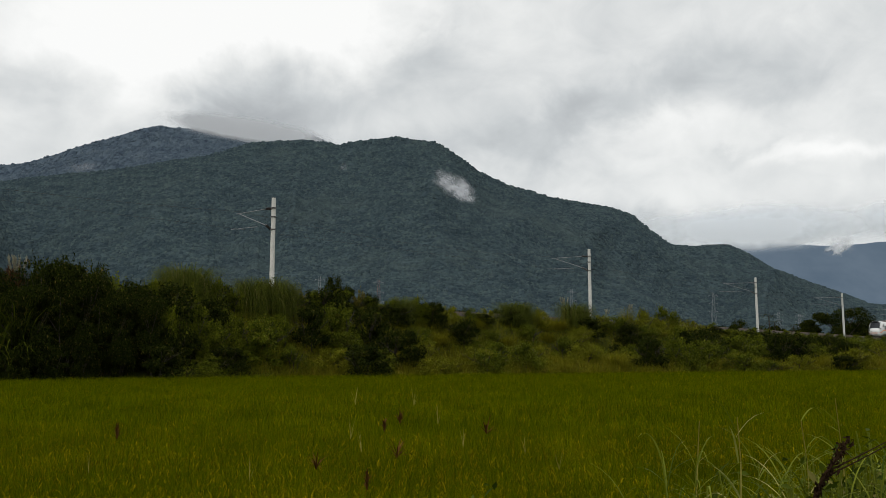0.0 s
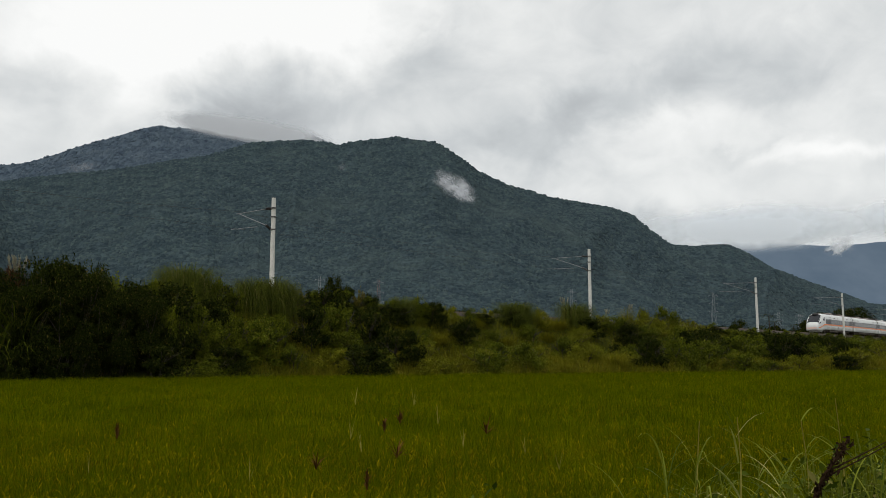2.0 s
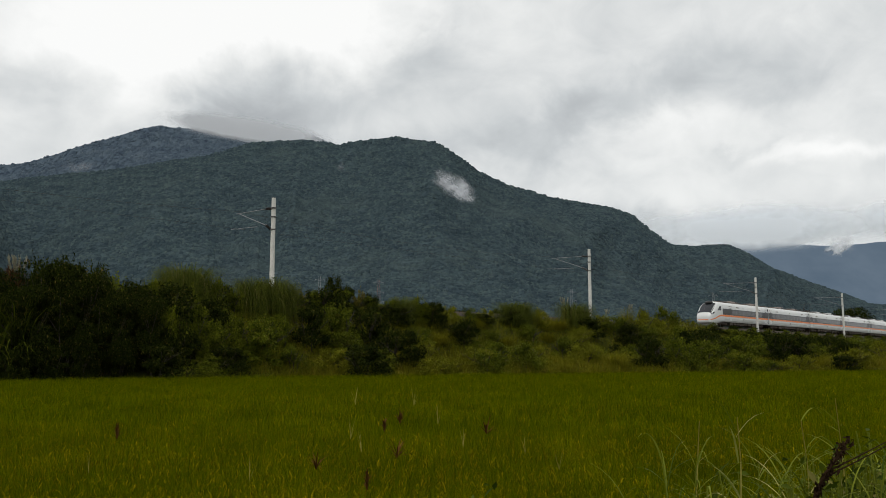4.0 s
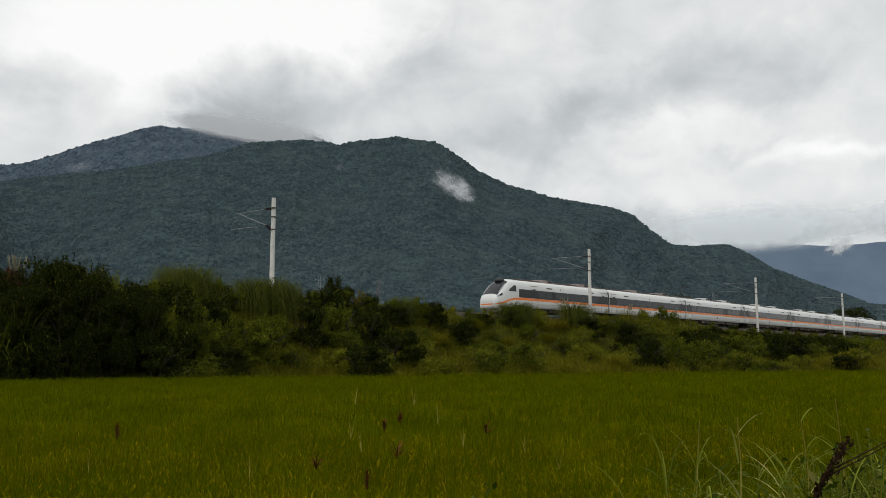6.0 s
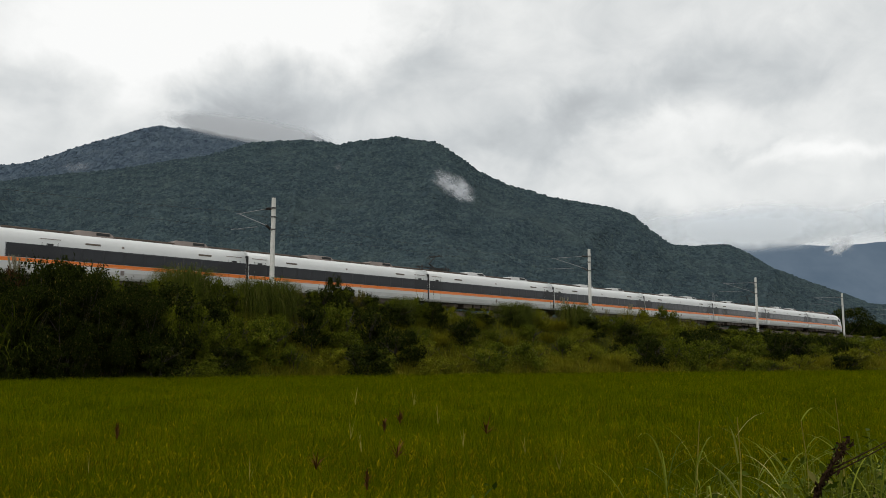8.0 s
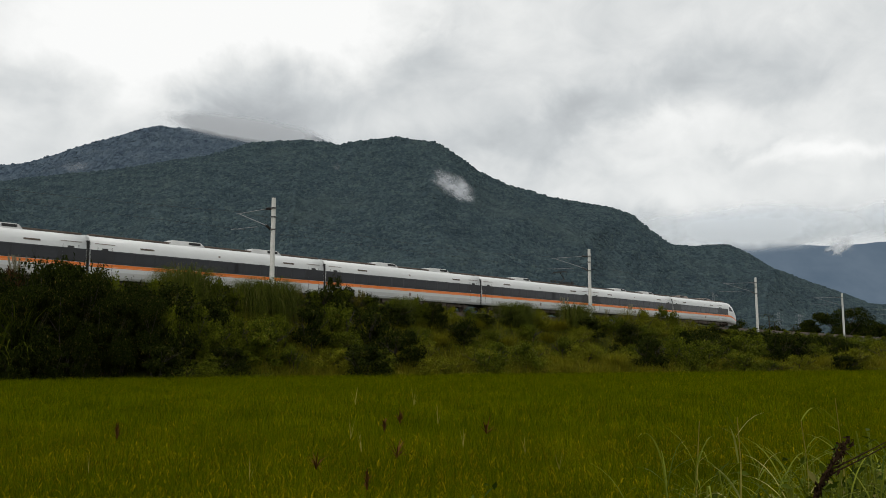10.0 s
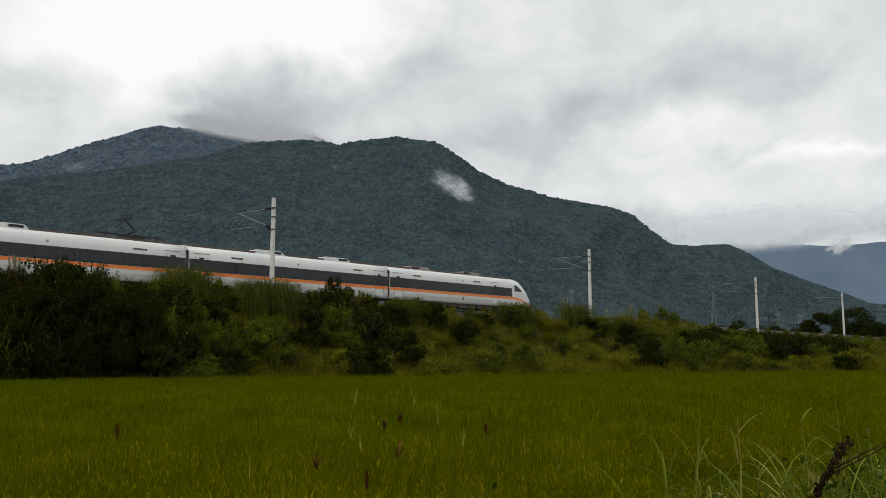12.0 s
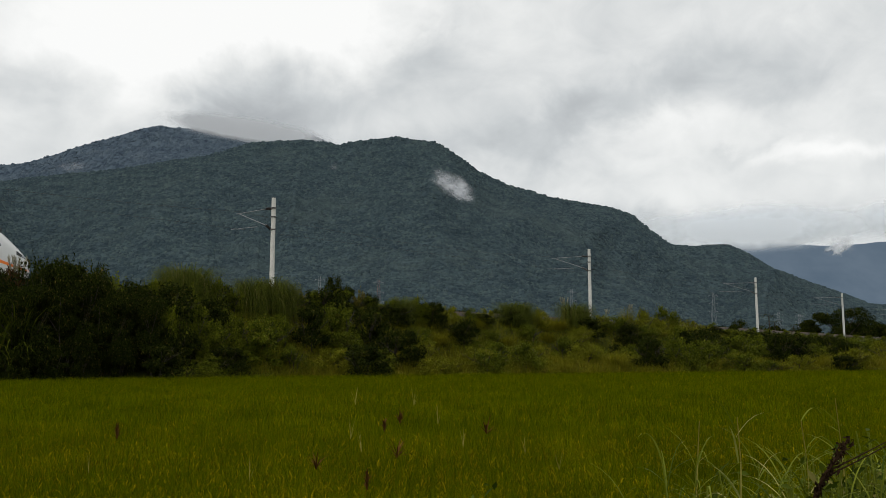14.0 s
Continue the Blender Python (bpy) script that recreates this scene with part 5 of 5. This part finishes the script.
def leafy_weed(x, y, height, seed, label):
    rng = np.random.default_rng(seed)
    ob = thing("leafy_weed", Matrix.Translation((x, y, ground_z(y) - 0.02)), label, "weeds", "weeds at the field edge")
    for i in range(9):
        a = rng.uniform(0, 6.28)
        top = Vector((math.cos(a) * rng.uniform(0.05, 0.3), math.sin(a) * rng.uniform(0.05, 0.3), height * rng.uniform(0.6, 1.0)))
        bm = bmesh.new()
        rod(bm, (0.03 * math.cos(a), 0.03 * math.sin(a), 0), top, 0.005, 0.003, 5)
        st = part("stalk", bm, MAT["weed"], ob)
        n = 20
        t = rng.uniform(0.2, 1.0, n)
        C = np.array(top)[None, :] * t[:, None] + rng.normal(size=(n, 3)) * 0.06
        N = rng.normal(size=(n, 3)) * 0.6 + np.array([0, -0.3, 0.9])
        N /= np.linalg.norm(N, axis=1, keepdims=True)
        ln = rng.uniform(0.04, 0.085, n)
        V, F = leaves(C, N, ln, ln * rng.uniform(0.3, 0.5, n), rng)
        tagged(part("leaf", mesh_of("leaf", V, F, MAT["weed_leaf"]), MAT["weed_leaf"], st), kind="stuff")
    return ob


def bent_stem(points, r0, r1, mat, name, parent, sides=6):
    bm = bmesh.new()
    n = len(points) - 1
    for i, (a, b) in enumerate(zip(points, points[1:])):
        rod(bm, a, b, r0 + (r1 - r0) * i / n, r0 + (r1 - r0) * (i + 1) / n, sides)
    return part(name, bm, mat, parent)


def tall_reed(across, up, dist, lean, seed):
    """A single pale stem with a few leaves."""
    rng = np.random.default_rng(seed)
    top = spot(across, up, dist)
    foot = Vector((top.x + lean, top.y, ground_z(top.y) - 0.02))
    ob = thing("reed_stem", Matrix.Translation(foot), "tall pale green reed stem with a few long leaves", "reed", "reeds at the field edge")
    pts = [(top - foot) * t + Vector((0.015 * math.sin(t * 9 + seed), 0, 0)) for t in np.linspace(0, 1, 8)]
    bent_stem(pts, 0.006, 0.0025, MAT["straw"], "stem", ob)
    n = 8
    t = rng.uniform(0.45, 1.0, n)
    roots = np.array(top - foot)[None, :] * t[:, None]
    V, F = blades(roots, rng.uniform(0, 6.28, n), rng.uniform(0.3, 1.0, n), rng.uniform(0.10, 0.3, n), np.full(n, 0.010), rng, 5, 1.2)
    tagged(part("leaf", mesh_of("leaf", V, F, MAT["weed"]), MAT["weed"], ob), kind="stuff")


def dead_stalk():
    """A dead weed, black-brown, its shrivelled leaves still on it."""
    rng = np.random.default_rng(77)
    top = spot(0.47, -0.0902, 3.5)
    foot = spot(0.427, -0.1576, 3.5)
    down = foot + (foot - top) * 2.2
    foot0 = Vector((down.x, down.y, ground_z(3.5) - 0.02))
    ob = thing("dead_stalk", Matrix.Translation(foot0), "dead dark brown stalk with shrivelled leaves", "weeds")
    pts = [Vector((0, 0, 0)), foot - foot0, (foot - foot0).lerp(top - foot0, 0.35) + Vector((-0.01, 0, 0)), (foot - foot0).lerp(top - foot0, 0.7) + Vector((0.012, 0, 0.01)), top - foot0]
    bent_stem(pts, 0.010, 0.004, MAT["deadwood"], "stalk", ob, 8)
    for u in (0.32, 0.42):
        a = (foot - foot0).lerp(top - foot0, u)
        bent_stem([a, a + Vector((0.12, 0.02, 0.05)), a + Vector((0.27, 0.03, 0.12))], 0.004, 0.002, MAT["deadwood"], "twig", ob)
    n = 230
    t = rng.uniform(0.0, 0.93, n)
    C = np.array(foot - foot0)[None, :] * (1 - t[:, None]) + np.array(top - foot0)[None, :] * t[:, None]
    C = C + rng.normal(size=(n, 3)) * (0.004 + 0.008 * t[:, None])
    N = rng.normal(size=(n, 3))
    N /= np.linalg.norm(N, axis=1, keepdims=True)
    ln = rng.uniform(0.012, 0.034, n)
    V, F = leaves(C, N, ln, ln * 0.45, rng, 0.6)
    tagged(part("shrivelled_leaf", mesh_of("shrivelled_leaf", V, F, MAT["deadwood"]), MAT["deadwood"], ob), kind="stuff")


def make_weeds():
    seed_stalk(-0.377, -0.0857, 10.74, "red", 200, 0.02)
    seed_stalk(-0.068, -0.0774, 11.89, "red", 201, -0.02)
    seed_stalk(-0.05, -0.0696, 13.22, "red", 202, 0)
    seed_stalk(0.05, -0.0857, 10.74, "finger", 203, 0.03)
    seed_stalk(-0.053, -0.1113, 8.27, "finger", 204, -0.03)
    seed_stalk(-0.102, -0.0535, 17.2, "pale", 205, 0.03)
    seed_stalk(-0.034, -0.0554, 16.61, "pale", 206, -0.03)
    seed_stalk(-0.408, -0.1304, 7.06, "pale", 207, 0)
    seed_stalk(-0.223, -0.1399, 6.58, "pale", 208, 0.1)
    seed_stalk(-0.107, -0.0921, 9.99, "pale", 209, 0.05)
    seed_stalk(-0.006, -0.0761, 12.09, "pale", 210, 0)
    seed_stalk(-0.094, -0.1081, 8.51, "pale", 211, -0.05)
    seed_stalk(-0.146, -0.124, 7.42, "finger", 212, 0.05)
    seed_stalk(-0.087, -0.1367, 6.73, "red", 213, 0)
    seed_stalk(0.134, -0.1272, 7.23, "pale", 214, -0.15)
    seed_stalk(0.023, -0.1017, 9.05, "pale", 215, 0.04)
    seed_stalk(0.095, -0.1081, 8.51, "pale", 216, -0.05)
    tall_reed(0.294, -0.0729, 4.2, -0.01, 300)
    tall_reed(0.338, -0.0684, 4.0, 0.07, 301)
    tall_reed(0.415, -0.0729, 4.3, 0.05, 302)
    tall_reed(0.459, -0.047, 4.6, 0.0, 303)
    rnd = random.Random(9)
    for x, y, h, n, sd in ((1.30, 4.15, 1.02, 60, 1), (1.62, 4.0, 1.06, 70, 2), (1.95, 4.2, 1.10, 80, 3), (1.12, 3.9, 0.92, 40, 4), (1.78, 3.7, 0.98, 60, 5), (2.15, 4.3, 1.14, 70, 6), (2.25, 4.0, 1.08, 60, 7),
                           (1.45, 3.7, 0.92, 50, 8), (0.92, 4.1, 0.88, 30, 9), (2.05, 3.75, 1.0, 50, 10), (1.55, 4.4, 1.06, 60, 11), (1.85, 4.5, 1.12, 60, 12), (1.38, 4.45, 1.0, 50, 13), (2.3, 4.5, 1.18, 60, 14), (1.68, 3.55, 0.92, 50, 15), (2.0, 4.35, 1.12, 60, 16), (1.18, 4.5, 0.95, 40, 17)):
        weed_clump(x, y, h * 1.32, n, sd, "arching green grass weeds, some blades pale")
    for x, y, h, sd in ((1.75, 3.85, 0.98, 21), (1.98, 3.95, 1.05, 22), (1.40, 3.9, 0.9, 23), (2.12, 3.85, 1.05, 24), (0.25, 5.0, 1.05, 25), (1.6, 3.75, 1.0, 26), (2.2, 4.1, 1.12, 27), (1.25, 4.0, 0.86, 28), (1.9, 3.6, 0.98, 29), (1.5, 4.1, 0.98, 30), (1.72, 4.2, 1.04, 31), (2.05, 4.15, 1.12, 32), (1.85, 4.05, 1.05, 33), (1.55, 3.9, 0.95, 34), (2.3, 4.25, 1.15, 35)):
        leafy_weed(x, y, h * 1.25, sd, "leafy green weed with pointed leaves")
    dead_stalk()


def pylon(across, dist, top_up, red=False):
    """A lattice power pylon on the plain before the mountain."""
    x, height = across * dist, EYE.z + top_up * dist
    ob = thing("power_pylon", Matrix.Translation((x, dist, 0.0)), "distant red and white lattice pylon" if red else "distant grey lattice power pylon", "pylon", "power pylons")
    low, high = bmesh.new(), bmesh.new()
    w = lambda t: 3.6 * (1 - t) ** 1.5 + 0.55
    for i in range(12):
        a, b = i / 12, (i + 1) / 12
        bm = high if i >= 9 else low
        for sx, sy in ((1, 1), (1, -1), (-1, -1), (-1, 1)):
            rod(bm, (sx * w(a), sy * w(a), a * height), (sx * w(b), sy * w(b), b * height), 0.06, 0.06, 4)
            nx, ny = (sy, -sx)
            rod(bm, (sx * w(a), sy * w(a), a * height), (nx * w(b), ny * w(b), b * height), 0.03, 0.03, 4)
    part("tower", low, MAT["pylon"], ob)
    part("top", high, MAT["pylon_red"] if red else MAT["pylon"], ob)
    for k, t in enumerate((0.72, 0.84, 0.96)):
        bm = bmesh.new()
        for sgn in (-1, 1):
            rod(bm, (0, 0, height * t + 0.3), (sgn * 3.2, 0, height * t), 0.07, 0.05, 4)
            rod(bm, (0, 0, height * t - 0.9), (sgn * 3.2, 0, height * t), 0.05, 0.05, 4)
            rod(bm, (sgn * 3.1, 0, height * t), (sgn * 3.1, 0, height * t - 1.5), 0.07, 0.07, 5)
        part("crossarm", bm, MAT["pylon"], ob)


def make_pylons():
    pylon(-0.146, 560, 0.0955, False)
    pylon(-0.076, 540, 0.0922, True)
    pylon(0.319, 600, 0.0761, False)
    pylon(0.152, 590, 0.0801, False)
    pylon(0.395, 600, 0.0527, False)
    pylon(0.42, 610, 0.0507, False)


make_weeds()
make_pylons()


# ---- what moves ----
def drift(ob, dx, dz):
    m = ob.matrix_basis.copy()
    walk(ob, [(t, Matrix.Translation((dx * t / 14.0, 0, dz * t / 14.0)) @ m) for t in (0.0, 7.0, 14.0)])


def motions():
    for k, car in enumerate(CARS):
        rows = []
        for i in range(0, 57):
            t = i * 0.25
            s = lead(t) + PITCH * (k + 0.5)
            x, y, h = track(s)
            rows.append((t, Matrix.Translation((x, y, RAIL)) @ pose(0, 0, 0, 0, 0, math.degrees(h) + (180 if k == 7 else 0))))
        walk(car, rows)
    drift(WISP, -2.6, 1.2)
    drift(WISP_SMALL, -15.0, 0.6)
    drift(WISP_BACK, -27.0, 1.5)


motions()
